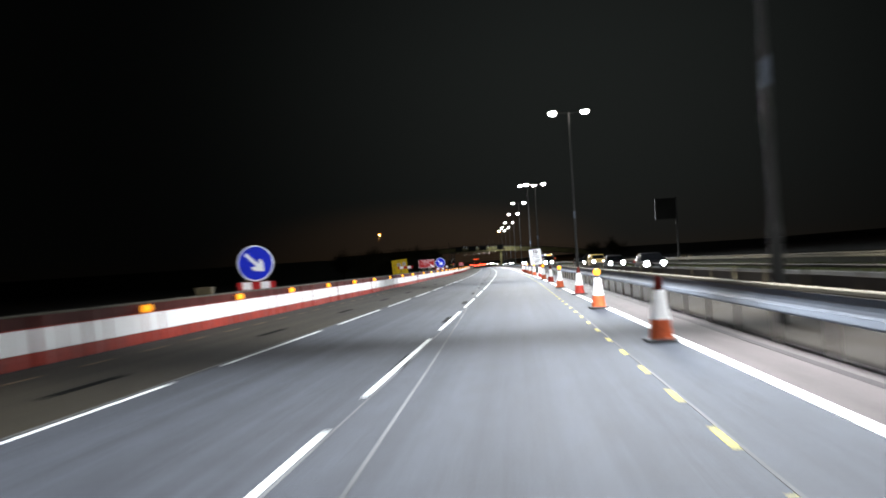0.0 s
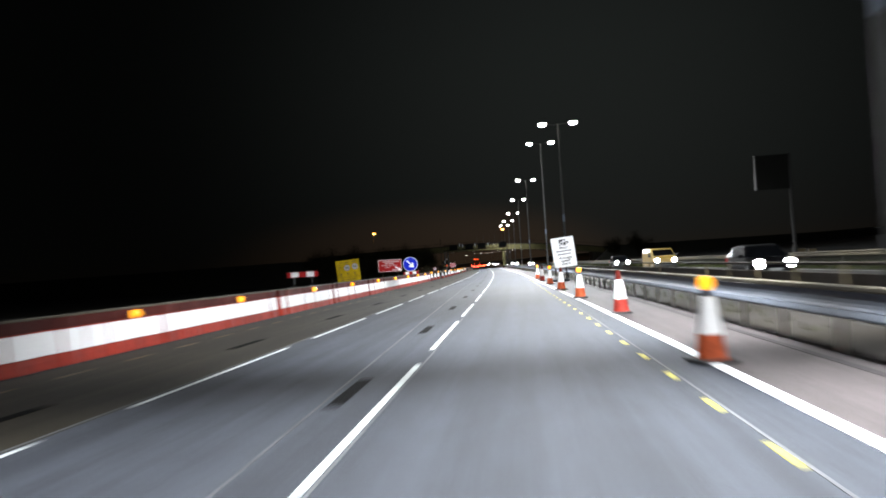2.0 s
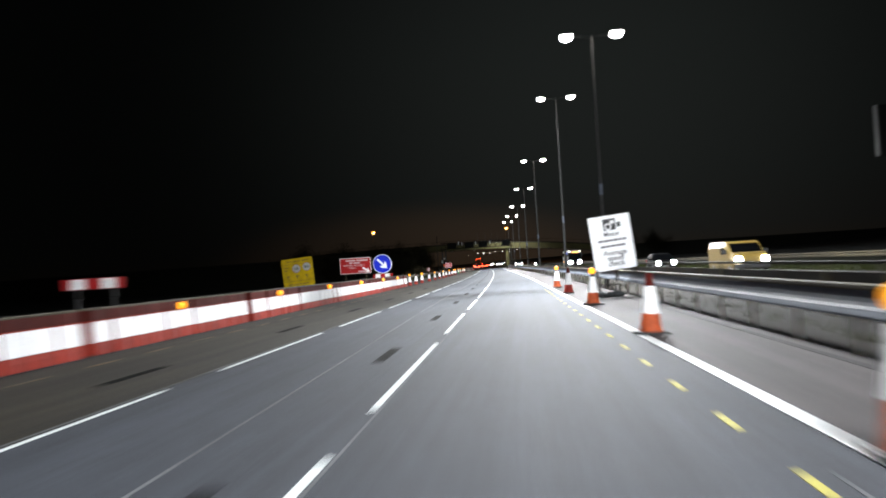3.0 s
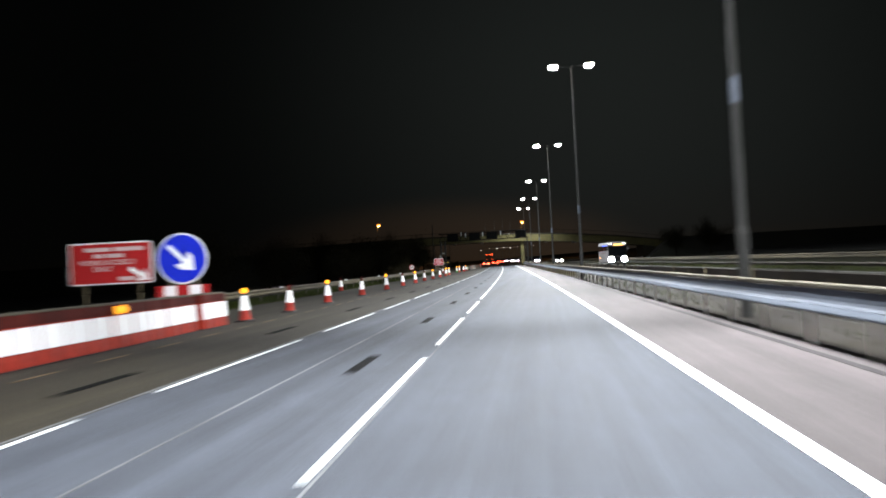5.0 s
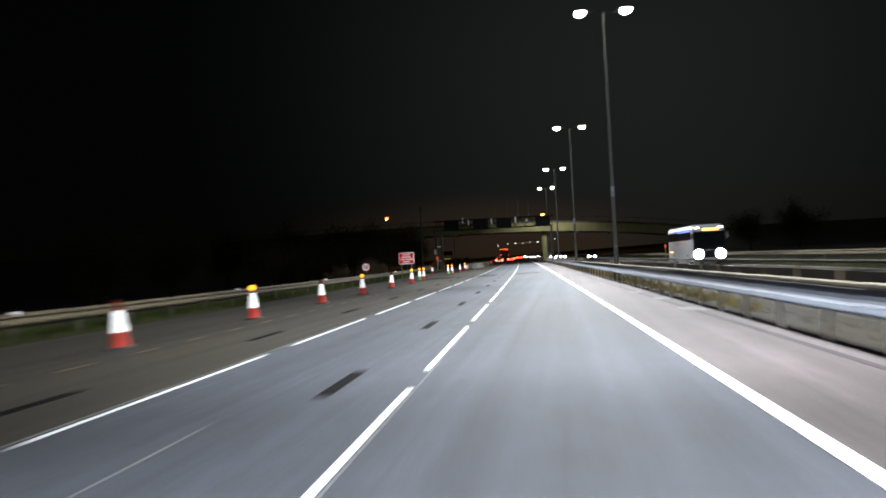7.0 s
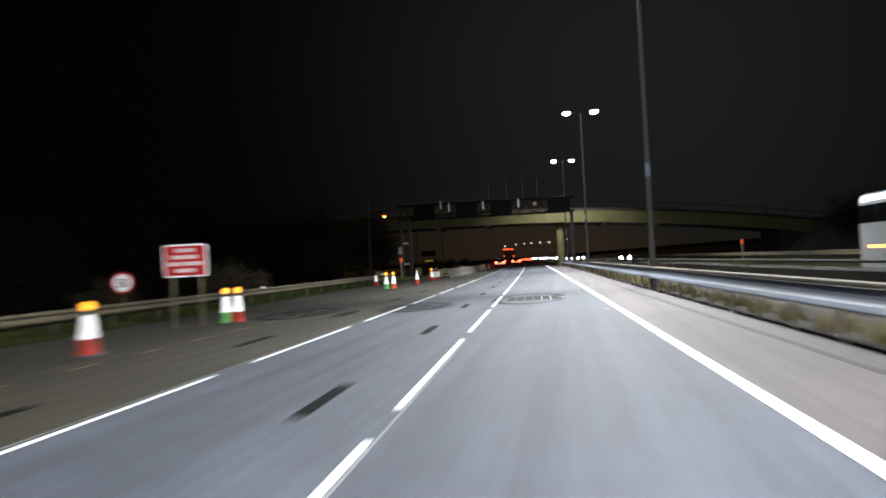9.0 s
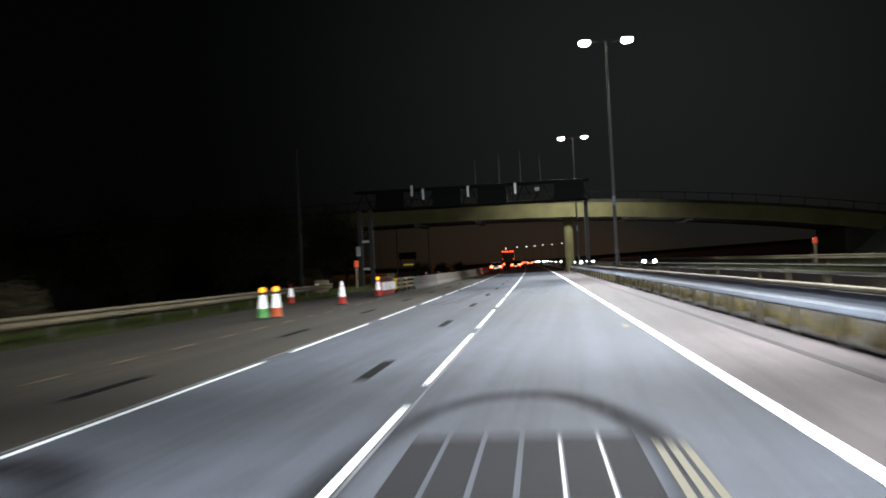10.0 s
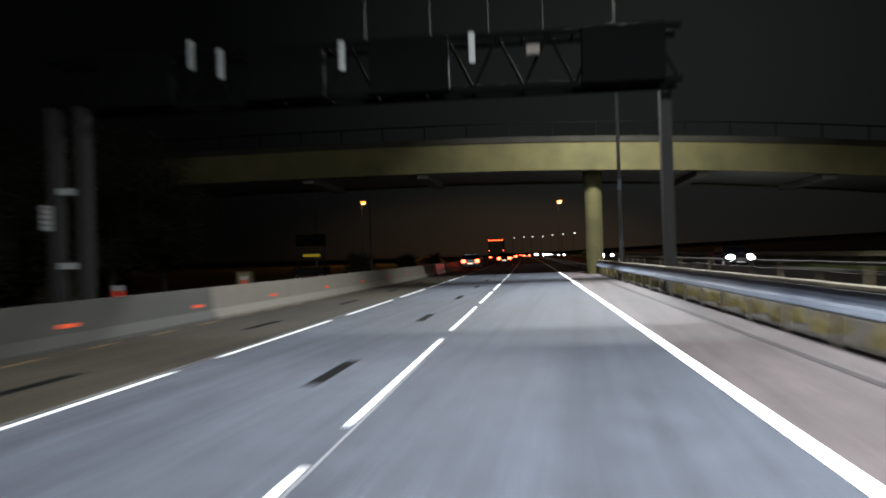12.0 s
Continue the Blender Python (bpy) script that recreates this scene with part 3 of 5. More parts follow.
for x, x1, y0, y1 in ((-3.45, -2.85, 255.5, 268.0), (-3.1, -2.72, 256.5, 266.5), (-3.9, -3.6, 256.0, 262.0)):
    strip("tyre_mark", x, 0.17, y0, y1, road, SCUFF, 0.0035, x1)


# ---- steel safety barriers ----
BEAM = [(-0.02, 0.425), (-0.08, 0.43), (-0.095, 0.445), (-0.09, 0.465), (-0.055, 0.545), (-0.012, 0.73), (0.05, 0.72), (0.01, 0.50)]
CAP = [(-0.022, 0.735), (-0.025, 0.755), (-0.021, 0.79), (-0.011, 0.80), (0.125, 0.80), (0.135, 0.79), (0.135, 0.765), (0.05, 0.733)]
FACE = [(-0.086, 0.53), (-0.055, 0.56), (-0.032, 0.60), (-0.018, 0.65), (-0.012, 0.73), (0.05, 0.72), (0.02, 0.60), (0.0, 0.535)]
LIP = [(-0.02, 0.425), (-0.095, 0.43), (-0.113, 0.442), (-0.112, 0.46), (-0.088, 0.527), (-0.02, 0.527), (0.0, 0.50)]


def safety_barrier(name, x, y0, y1, flip, beam_mat, post_mat, label, post_w=0.11, gap=2.4, profile=BEAM, post_h=0.72, cap=None, lip=None, cap_profile=CAP):
    """A box-beam barrier: beam lengths bolted to posts."""
    z = ground_z(x)
    top = tagged(new(name), label, "safety barrier", kind="structure")
    top.location = at_road(x, y0, z)

    def along_line(dx, d, dz=0.0, tilt=0.0):
        return Matrix.Translation(Vector(at_road(x, y0 + d, z)) - top.location) @ pose(0, 0, 0, 0, 0, math.degrees(heading(y0 + d))) @ pose(dx, 0, dz, 0, tilt, 0)

    prof = [(px * flip, pz) for px, pz in profile]
    bm = along(prof, [(0, 0, 0), (0, 4.78, 0)])
    beam = part("beam", bm, beam_mat, top)
    beam.matrix_basis = along_line(0, 0)
    n = int((y1 - y0) / 4.8)
    for k in range(1, n):
        shared("beam", beam.data, top, along_line(0, k * 4.8, random.uniform(-0.006, 0.006)))
    # The lip is the same steel as the face, coloured brighter as if lit
    if lip:
        low = part("lower_lip", along([(px * flip, pz) for px, pz in LIP], [(0, 0, 0), (0, 4.78, 0)]), lip, top, "rolled lower lip with its lit look put into the colour")
        for k in range(1, n):
            shared("lower_lip", low.data, top, along_line(0, k * 4.8))
    if cap:
        top_strip = part("top_strip", along([(px * flip, pz) for px, pz in cap_profile], [(0, 0, 0), (0, 4.78, 0)]), cap, top, "pale weathered top strip")
        for k in range(1, n):
            shared("top_strip", top_strip.data, top, along_line(0, k * 4.8, 0.002))
    # Z-section post: a broad web with two turned flanges
    web = -0.075 * flip if lip else 0.0
    pb = boxed(web - 0.005, web + 0.005, -post_w / 2, post_w / 2, 0, post_h if not lip else 0.425)
    for side in (-1, 1):
        e = side * (post_w / 2 - 0.004)
        box(pb, min(0.0, 0.035 * side) + web, max(0.0, 0.035 * side) + web, e - 0.004, e + 0.004, 0, post_h if not lip else 0.425)
    post = part("post", pb, post_mat, top)
    post.matrix_basis = along_line(0.025 * flip, 0.6)
    for k in range(1, int((y1 - y0) / gap)):
        shared("post", post.data, top, along_line(0.025 * flip, 0.6 + k * gap, 0, random.uniform(-1.5, 1.5)))
    return top


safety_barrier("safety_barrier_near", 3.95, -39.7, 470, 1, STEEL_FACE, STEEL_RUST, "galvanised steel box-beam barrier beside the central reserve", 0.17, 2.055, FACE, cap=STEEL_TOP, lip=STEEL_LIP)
RAIL = [(-0.05, 0.925), (-0.055, 0.965), (-0.045, 0.98), (0.045, 0.98), (0.055, 0.965), (0.05, 0.925)]
safety_barrier("safety_barrier_middle", 5.55, -40, 470, -1, STEEL_DARK, STEEL_DULL, "dirty dark two-rail steel barrier facing the opposite carriageway", 0.14, profile=[(x, z + 0.07) for x, z in BEAM], post_h=0.93, cap=STEEL_TOP_DARK, cap_profile=RAIL)
W_BEAM = [(-0.04, 0.42), (-0.08, 0.47), (-0.08, 0.51), (-0.02, 0.56), (-0.02, 0.60), (-0.08, 0.65), (-0.08, 0.69), (-0.04, 0.74), (-0.034, 0.74), (-0.01, 0.60), (-0.01, 0.56), (-0.034, 0.42)]
safety_barrier("safety_barrier_verge", -13.65, 20, 280, -1, STEEL_DULL, STEEL_DARK, "weathered corrugated steel crash barrier along the grass verge", 0.1, 3.2, W_BEAM, 0.7)
safety_barrier("safety_barrier_opposite", 20.5, 0, 470, 1, STEEL_DULL, STEEL_DARK, "pale corrugated steel barrier on the opposite verge", 0.1, 3.2, [(x, z + 0.12) for x, z in W_BEAM], 0.8)


# ---- bridge ----
def overbridge():
    top = tagged(new("bridge"), "pale concrete road bridge crossing the motorway", "bridge", kind="structure")
    top.matrix_basis = on_road(pose(0, 318, 0))

    def deck_z(x):
        return 6.2 - (0.0018 if x > -6 else 0.0004) * (x + 6) ** 2

    xs = [-60 + 4 * k for k in range(31)]
    width = 9.6
    for sec in ([(0, 0), (0, 1.62), (0.45, 1.62), (0.45, 0)], [(width, 0), (width, 1.62), (width - 0.45, 1.62), (width - 0.45, 0)]):
        part("fascia", loft([[(x, y, deck_z(x) + z) for y, z in sec] for x in xs]), CONCRETE, top)
    part("deck", loft([[(x, y, deck_z(x) + z) for y, z in ((0.45, 0.12), (0.45, 1.1), (width - 0.45, 1.1), (width - 0.45, 0.12))] for x in xs]), CONCRETE_DARK, top)
    # Coping takes the darkened abutment colour, so it fades into the night
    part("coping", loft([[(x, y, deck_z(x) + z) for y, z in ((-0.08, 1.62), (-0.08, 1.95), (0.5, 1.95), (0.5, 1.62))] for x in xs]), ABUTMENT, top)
    for x in (-13.2, -6.2, 10, 17):
        part("girder", boxed(x - 0.35, x + 0.35, 0.6, width - 0.6, deck_z(x) - 0.25, deck_z(x) + 0.12, bevel=0.03), CONCRETE_DARK, top)
    p = part("pier", lathe([(0.50, 0), (0.51, 0.3), (0.51, 5.35), (0.58, 5.6), (0.58, 6.1)], 28), CONCRETE, top)
    p.location = (3.82, 1.7, 0)
    for x, s in ((-29, 1), (33, -1)):
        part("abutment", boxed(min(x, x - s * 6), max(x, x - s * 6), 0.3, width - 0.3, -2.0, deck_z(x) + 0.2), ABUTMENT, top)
    # Rail coloured near black, as it vanishes in the dark
    part("bridge_rail", loft([[(x, y, deck_z(x) + z) for y, z in ((0.2, 2.75), (0.2, 2.82), (0.27, 2.82), (0.27, 2.75))] for x in xs]), GANTRY, top)
    rp = part("rail_post", boxed(-0.03, 0.03, 0.2, 0.26, 0, 0.95), GANTRY, top)
    rp.location = (-56, 0, deck_z(-56) + 1.9)
    for k in range(1, 45):
        x = -56 + 2.5 * k
        shared("rail_post", rp.data, top, pose(x, 0, deck_z(x) + 1.9))
    return top


overbridge()
for nm, pts in (("embankment_left", [(-31, -2), (-36, 4.6), (-66, 6.0), (-340, 3.0), (-340, -2)]), ("embankment_right", [(33, 0), (39, 5.0), (75, 5.0), (340, 6.0), (340, -0.3)])):
    bank = part(nm, loft([[(x, y, z) for x, z in pts] for y in (-5, 14.5)]), SOIL)
    bank.matrix_basis = on_road(pose(0, 318, 0))
    tagged(bank, "dark earth embankment carrying the bridge approach", "embankment", kind="structure")


# ---- overhead gantry before the bridge ----
def gantry():
    top = thing("sign_gantry", pose(0, 295.3, 0), "dark steel sign gantry spanning the carriageway before the bridge", "gantry")
    low, high = 6.28, 7.86
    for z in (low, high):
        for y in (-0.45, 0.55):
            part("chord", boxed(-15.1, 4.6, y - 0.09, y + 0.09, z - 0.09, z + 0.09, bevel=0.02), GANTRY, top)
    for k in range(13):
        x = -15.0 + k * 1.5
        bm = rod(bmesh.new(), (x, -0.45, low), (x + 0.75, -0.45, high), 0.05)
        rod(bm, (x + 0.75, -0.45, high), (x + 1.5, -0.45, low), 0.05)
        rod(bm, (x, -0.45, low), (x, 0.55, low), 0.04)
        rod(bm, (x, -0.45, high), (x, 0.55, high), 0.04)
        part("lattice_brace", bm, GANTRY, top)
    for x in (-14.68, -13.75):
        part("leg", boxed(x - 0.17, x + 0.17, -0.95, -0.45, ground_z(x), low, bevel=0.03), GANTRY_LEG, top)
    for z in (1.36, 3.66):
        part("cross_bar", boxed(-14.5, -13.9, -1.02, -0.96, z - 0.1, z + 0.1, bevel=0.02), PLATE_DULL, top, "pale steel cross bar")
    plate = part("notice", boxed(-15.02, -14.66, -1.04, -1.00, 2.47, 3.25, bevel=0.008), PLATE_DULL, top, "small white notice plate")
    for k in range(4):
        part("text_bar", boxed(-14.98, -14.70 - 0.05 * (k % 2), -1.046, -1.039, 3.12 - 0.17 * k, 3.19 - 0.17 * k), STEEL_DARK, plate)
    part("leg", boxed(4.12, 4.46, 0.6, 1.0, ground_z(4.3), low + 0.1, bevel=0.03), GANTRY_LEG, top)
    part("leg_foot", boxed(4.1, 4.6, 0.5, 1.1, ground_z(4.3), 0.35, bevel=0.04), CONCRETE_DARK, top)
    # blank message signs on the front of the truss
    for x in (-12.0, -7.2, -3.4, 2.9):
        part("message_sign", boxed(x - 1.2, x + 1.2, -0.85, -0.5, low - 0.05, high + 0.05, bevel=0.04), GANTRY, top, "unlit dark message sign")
    for x, z in ((-10.1, 7.25), (-9.17, 6.93), (-5.4, 6.96), (-1.49, 6.98)):
        part("marker_plate", boxed(x - 0.09, x + 0.09, -0.92, -0.87, z, z + 0.9, bevel=0.01), PLATE_DULL, top, "narrow pale upright plate")
    for x, z1 in ((-4.75, 10.1), (-2.76, 10.4), (-1.0, 10.6), (0.62, 10.2)):
        part("aerial", tube(bmesh.new(), 0.022, 0.014, high, z1, (x, -0.45), 8), POLE, top)
    part("camera_box", boxed(0.1, 0.5, -1.05, -0.85, 7.1, 7.4, bevel=0.03), STEEL_DARK, top)
    return top


gantry()


# ---- street lamps ----
def bowl(x, z, rx, ry, rz):
    """The rounded glass bowl below a lantern."""
    bm = bmesh.new()
    bmesh.ops.create_uvsphere(bm, u_segments=16, v_segments=10, radius=1)
    for v in bm.verts:
        v.co = Vector((x + v.co.x * rx, v.co.y * ry, z + (v.co.z * rz if v.co.z < 0 else v.co.z * 0.02)))
    return bm


def street_lamp(h, m):
    top = thing("street_lamp", m, "tall grey twin-arm street lamp lit in the central reserve", "street lamp", "street lamps along the central reserve")
    part("base_section", lathe([(0.115, 0), (0.115, 1.6), (0.09, 1.75)], 16), POLE, top, smooth=False)
    part("column", lathe([(0.09, 1.7), (0.09, 4.6), (0.08, 4.7), (0.055, h)], 16), POLE, top)
    part("band", tube(bmesh.new(), 0.094, 0.094, 4.1, 4.6, (0, 0), 16), STEEL, top, "pale reflective band")
    for s in (-1, 1):
        arm = rod(bmesh.new(), (0, 0, h - 0.08), (s * 0.85, 0, h + 0.02), 0.035)
        part("arm", arm, POLE, top)
        body = loft([[(s * (0.8 + u * 0.62), y * w, h + 0.03 + z) for y, z in ((-0.16, 0), (-0.13, 0.09), (0.13, 0.09), (0.16, 0))] for u, w in ((0, 0.5), (0.25, 1), (0.8, 1), (1, 0.6))])
        head = part("lantern", body, STEEL, top)
        part("lens", bowl(s * 1.12, h + 0.03, 0.31, 0.17, 0.19), LENS, head, smooth=True)
    return top


LAMP_Y = [(-34, 11.5, 4.8), (15.0, 11.5, 4.8), (57.7, 11.5, 4.72), (107.4, 11.3, 4.25), (132.0, 13.5, 4.33), (167.7, 13.4, 4.15), (201.9, 13.25, 4.18), (235.3, 12.8, 4.2), (271.3, 12.9, 4.18), (309.0, 13.4, 4.2)]
made = {}
for y, h, x in LAMP_Y:
    z = ground_z(x)
    if h in made:
        copy_thing(made[h], on_road(pose(x, y, z)))
    else:
        made[h] = street_lamp(h, pose(x, y, z))
    for s in (-1, 1):
        for way in (-1, 1):
            at = (x + s * 1.12, y + 0.1 * way, z + h - 0.2)
            lamp("street_light", "SPOT", at, STREET_WATTS * (1.52 if y < 60 else 1.42 if y < 260 else 1.7), STREET_COLOUR, 0.55, 86 if y > 300 and way > 0 else 104, 0.95 if y > 300 else 0.7, (x + s * 3.5, y + way * 12.5, 0))


def road_lamp(name, m, h, lens, label, big=1.0):
    top = thing(name, m, label, "street lamp", "lamps beyond the bridge")
    part("column", lathe([(0.12, 0), (0.1, 2), (0.06, h)], 10), POLE, top)
    part("arm", rod(bmesh.new(), (0, 0, h - 0.05), (0.7, 0, h + 0.05), 0.04), POLE, top)
    part("lantern", boxed(0.5, 1.3, -0.18, 0.18, h + 0.02, h + 0.16, bevel=0.04), POLE, top)
    part("lens", lathe([(0.06 * big, -0.24 * big), (0.22 * big, -0.16 * big), (0.28 * big, 0.0), (0.28 * big, 0.03)], 16), lens, top).location = (0.9, 0, h)
    return top


# Lenses five times life size, giving shape to the lamps' glare
for x, y, h in ((-79.7, 680.7, 30.7), (21.4, 690.6, 27.8)):
    road_lamp("sodium_lamp", pose(x, y, ground_z(x)), h - ground_z(x), LENS_SODIUM, "orange sodium high mast lamp beyond the bridge", 5.0)
    lamp("sodium_light", "POINT", (x + 0.9, y, h - 1.6), 24000, (1.0, 0.42, 0.08), 0.5)
for x, h in ((25.9, 10.3), (20.6, 9.9), (15.6, 9.6), (10.8, 9.4), (6.3, 9.3), (2.0, 9.2), (-2.6, 9.1), (-8.8, 8.5)):
    road_lamp("distant_lamp", pose(x, 660, ground_z(x)), h, LENS_FAR, "white street lamp far along the road", 0.7)


# ---- roadworks ----
def amber_lamp(parent, z, x=0.0):
    lamp_body = part("warning_lamp", boxed(x - 0.05, x + 0.05, -0.04, 0.04, z - 0.09, z + 0.02, bevel=0.01), RUBBER, parent)
    bm = bmesh.new()
    bmesh.ops.create_cone(bm, cap_ends=True, segments=20, radius1=0.095, radius2=0.08, depth=0.10, matrix=Matrix.Translation((x, 0, z + 0.10)) @ Matrix.Rotation(math.pi / 2, 4, "X"))
    bmesh.ops.bevel(bm, geom=list(bm.edges), offset=0.012, segments=1, affect="EDGES")
    part("amber_lens", bm, AMBER, lamp_body, "lit amber lens")


def cone(m, lit=False, colour=None, name="traffic_cone", white_top=False):
    words = {None: "red", CONE_ORANGE: "orange", CONE_GREEN: "green"}[colour]
    top = thing(name, m, f"{words} traffic cone with a white reflective sleeve" + (" and amber lamp" if lit else ""), "traffic cone", "cones along the roadworks")
    part("base", boxed(-0.23, 0.23, -0.23, 0.23, 0, 0.055, bevel=0.018), RUBBER, top)
    body = colour or CONE_RED
    part("body", lathe([(0.185, 0.05), (0.175, 0.09), (0.143, 0.355), (0.138, 0.36)], 24), body, top, smooth=False)
    part("sleeve", lathe([(0.150, 0.35), (0.147, 0.36), (0.085, 0.785), (0.082, 0.79)], 24), PANEL_WHITE, top, "white reflective sleeve")
    if not lit:
        part("tip", lathe([(0.079, 0.785), (0.050, 0.98), (0.042, 1.0), (0.030, 1.005)], 24), PANEL_WHITE if white_top else body if colour is CONE_GREEN else RED_DIM, top, "white upper band" if white_top else "")
    if white_top:
        part("red_band", lathe([(0.084, 0.765), (0.090, 0.772), (0.085, 0.80), (0.078, 0.803)], 24), body, top)
    if lit:
        amber_lamp(top, 0.85)
    return top


plain_red = cone(spot_on(2.5, 4.5))
lit_orange = cone(spot_on(2.40, 22.1, 8), True, CONE_ORANGE)
plain_orange = cone(spot_on(2.44, 13.1, 3), False, CONE_ORANGE)


def cone_row(sources, places):
    for y, x, kind in places:
        copy_thing(sources[kind], on_road(pose(x, y, ground_z(x), random.uniform(-1.5, 1.5), random.uniform(-2, 2), random.uniform(-20, 20))))


cone_row((plain_red, lit_orange, plain_orange), ((30.9, 2.60, 0), (38.9, 2.34, 1), (49.5, 2.42, 0), (57.3, 2.33, 1), (66.6, 2.49, 0), (75.3, 2.29, 1), (84.0, 2.20, 2), (93.4, 2.20, 1), (102.5, 2.18, 0), (110.3, 2.21, 1)))
lit_red = cone(spot_on(-8.45, 151.5), True)
cone_row((plain_red, lit_red), ((140.2, -8.42, 1), (145.1, -8.4, 0), (159.5, -8.4, 0), (168.6, -8.45, 1), (176.5, -8.43, 0), (184.6, -8.43, 1), (193.3, -8.57, 0), (201.2, -8.49, 1), (209.8, -8.48, 0), (218.4, -8.47, 1),
                                (226.5, -8.63, 1), (175.6, -13.0, 0), (266.5, -12.5, 0), (268.2, -8.3, 1)))
cone(spot_on(-8.37, 260.5), white_top=True)
lit_green = cone(spot_on(-9.1, 252.5, 5), True, CONE_GREEN)
copy_thing(lit_green, on_road(spot_on(-8.97, 226.5, 12)))
copy_thing(lit_orange, on_road(spot_on(-8.67, 252.6, 12)))


# Water-filled barrier in short units, each with its own panel
def barrier_unit(m):
    top = thing("water_barrier", m, "red plastic water-filled barrier with a white reflective panel", "road barrier", "red and white barriers along the works")
    prof = [(-0.23, 0.03), (0.23, 0.03), (0.225, 0.18), (0.21, 0.29), (0.18, 0.69), (0.165, 0.74), (0.155, 0.93), (0.13, 0.96), (-0.13, 0.96), (-0.155, 0.93), (-0.165, 0.74), (-0.18, 0.69), (-0.21, 0.29), (-0.225, 0.18)]
    bm = along(prof, [(0, -0.415, 0), (0, 0.415, 0)])
    bmesh.ops.bevel(bm, geom=[e for e in bm.edges if abs(e.verts[0].co.y - e.verts[1].co.y) < 1e-6], offset=0.02, segments=1, affect="EDGES")
    part("body", bm, RED_PLASTIC, top)
    # Upper band darkened in colour, as headlamps light only the lower part
    part("top_ridge", boxed(-0.15, 0.172, -0.425, 0.425, 0.735, 0.955, bevel=0.02), RED_DIM, top, "dark red top, coloured for shade")
    part("top_lip", boxed(-0.15, 0.180, -0.432, 0.432, 0.955, 0.99, bevel=0.01), STEEL_TOP, top, "dusty beige top edge")
    panel = loft([[(0.205, y, 0.285 + r), (0.226 + d, y, 0.292 + r), (0.194 + d, y, 0.708 - r), (0.168, y, 0.715 - r)] for y, r, d in ((-0.41, 0.02, -0.012), (-0.385, 0.0, 0.0), (-0.14, 0.0, 0.004), (0.14, 0.0, 0.004), (0.385, 0.0, 0.0), (0.41, 0.02, -0.012))])
    part("reflective_panel", panel, PANEL_BARRIER, top, "white reflective panel")
    for y in (-0.28, 0.28):
        part("foot", boxed(-0.22, 0.22, y - 0.12, y + 0.12, 0, 0.035), RUBBER, top)
    part("filler_cap", tube(bmesh.new(), 0.05, 0.045, 0.985, 1.01, (0, 0.15), 12), RUBBER, top)
    part("link_pin", tube(bmesh.new(), 0.03, 0.03, 0.1, 0.93, (0, 0.443), 8), RUBBER, top)
    return top


BARRIER_X = -8.74
unit = barrier_unit(spot_on(BARRIER_X, 8.0))
gaps = (76.4, 86.15, 96.0, 136.8)
y = 8.885
while y < 138.8:
    if any(abs(y - g) < 0.5 for g in gaps):
        y += 0.42
    copy_thing(unit, on_road(pose(BARRIER_X + random.uniform(-0.02, 0.02), y, ground_z(BARRIER_X), 0, random.uniform(-0.8, 0.8), random.uniform(-1.8, 1.8))))
    y += 0.885 + random.choice((0, 0, 0, 0.035))
for k in range(3):
    copy_thing(unit, on_road(pose(-8.5 + 0.06 * k, 269.9 + 0.885 * k, ground_z(-8.5), 0, 0, -3)))


def lamp_on_barrier(m):
    top = thing("warning_lamp", m, "amber warning lamp clipped to the front of the red barrier", "warning lamp", "amber lamps on the barrier")
    part("battery_case", boxed(-0.13, -0.05, -0.07, 0.07, -0.08, 0.08, bevel=0.012), RUBBER, top)
    bm = bmesh.new()
    bmesh.ops.create_cone(bm, cap_ends=True, segments=20, radius1=0.10, radius2=0.085, depth=0.13, matrix=Matrix.Translation((0, 0, 0.03)) @ Matrix.Rotation(radians(90), 4, "X"))
    bmesh.ops.bevel(bm, geom=list(bm.edges), offset=0.015, segments=1, affect="EDGES")
    part("amber_lens", bm, AMBER, top, "lit amber lens")
    return top


LAMP_X = BARRIER_X + 0.26
first = lamp_on_barrier(pose(LAMP_X, 19.1, ground_z(LAMP_X) + 0.80))
for y in (12.6, 25.7, 31.8, 38.2, 44.6, 51.2, 58.0, 64.9, 72.1, 81.8, 90.5, 99.5, 107.9, 116.3, 124.8, 132.4):
    copy_thing(first, on_road(pose(LAMP_X, y, ground_z(LAMP_X) + 0.80, 0, 0, random.uniform(-12, 12))))


# ---- signs ----
def text_on(words, size, x, z, y, material, parent, name="lettering"):
    cu = bpy.data.curves.new(name, "FONT")
    cu.body, cu.size, cu.align_x, cu.extrude, cu.offset = words, size, "CENTER", 0.002, size * 0.012
    cu.materials.append(material)
    ob = new(name, cu)
    ob.parent = parent
    ob.matrix_basis = pose(x, y, z, 90, 0, 0)
    return ob


def bars(rows, y, parent, material, h):
    """Unreadable writing as plain bars: (x0, x1, z) each, broken like words."""
    for x0, x1, z in rows:
        part("text_bar", boxed(x0, x1, y - 0.003, y + 0.003, z, z + h), material, parent)


def rounded(w, h, r, n=6):
    pts = []
    for cx, cz, a in ((w / 2 - r, h / 2 - r, 0), (-w / 2 + r, h / 2 - r, 90), (-w / 2 + r, -h / 2 + r, 180), (w / 2 - r, -h / 2 + r, 270)):
        pts += [(cx + r * math.cos(radians(a + 90 * k / n)), cz + r * math.sin(radians(a + 90 * k / n))) for k in range(n + 1)]
    return pts


def posts(parent, xs, z_top, lean=0.0):
    for x in xs:
        part("post", tube(bmesh.new(), 0.04, 0.04, 0, z_top, (x, 0.06), 12), STEEL_DULL, parent)


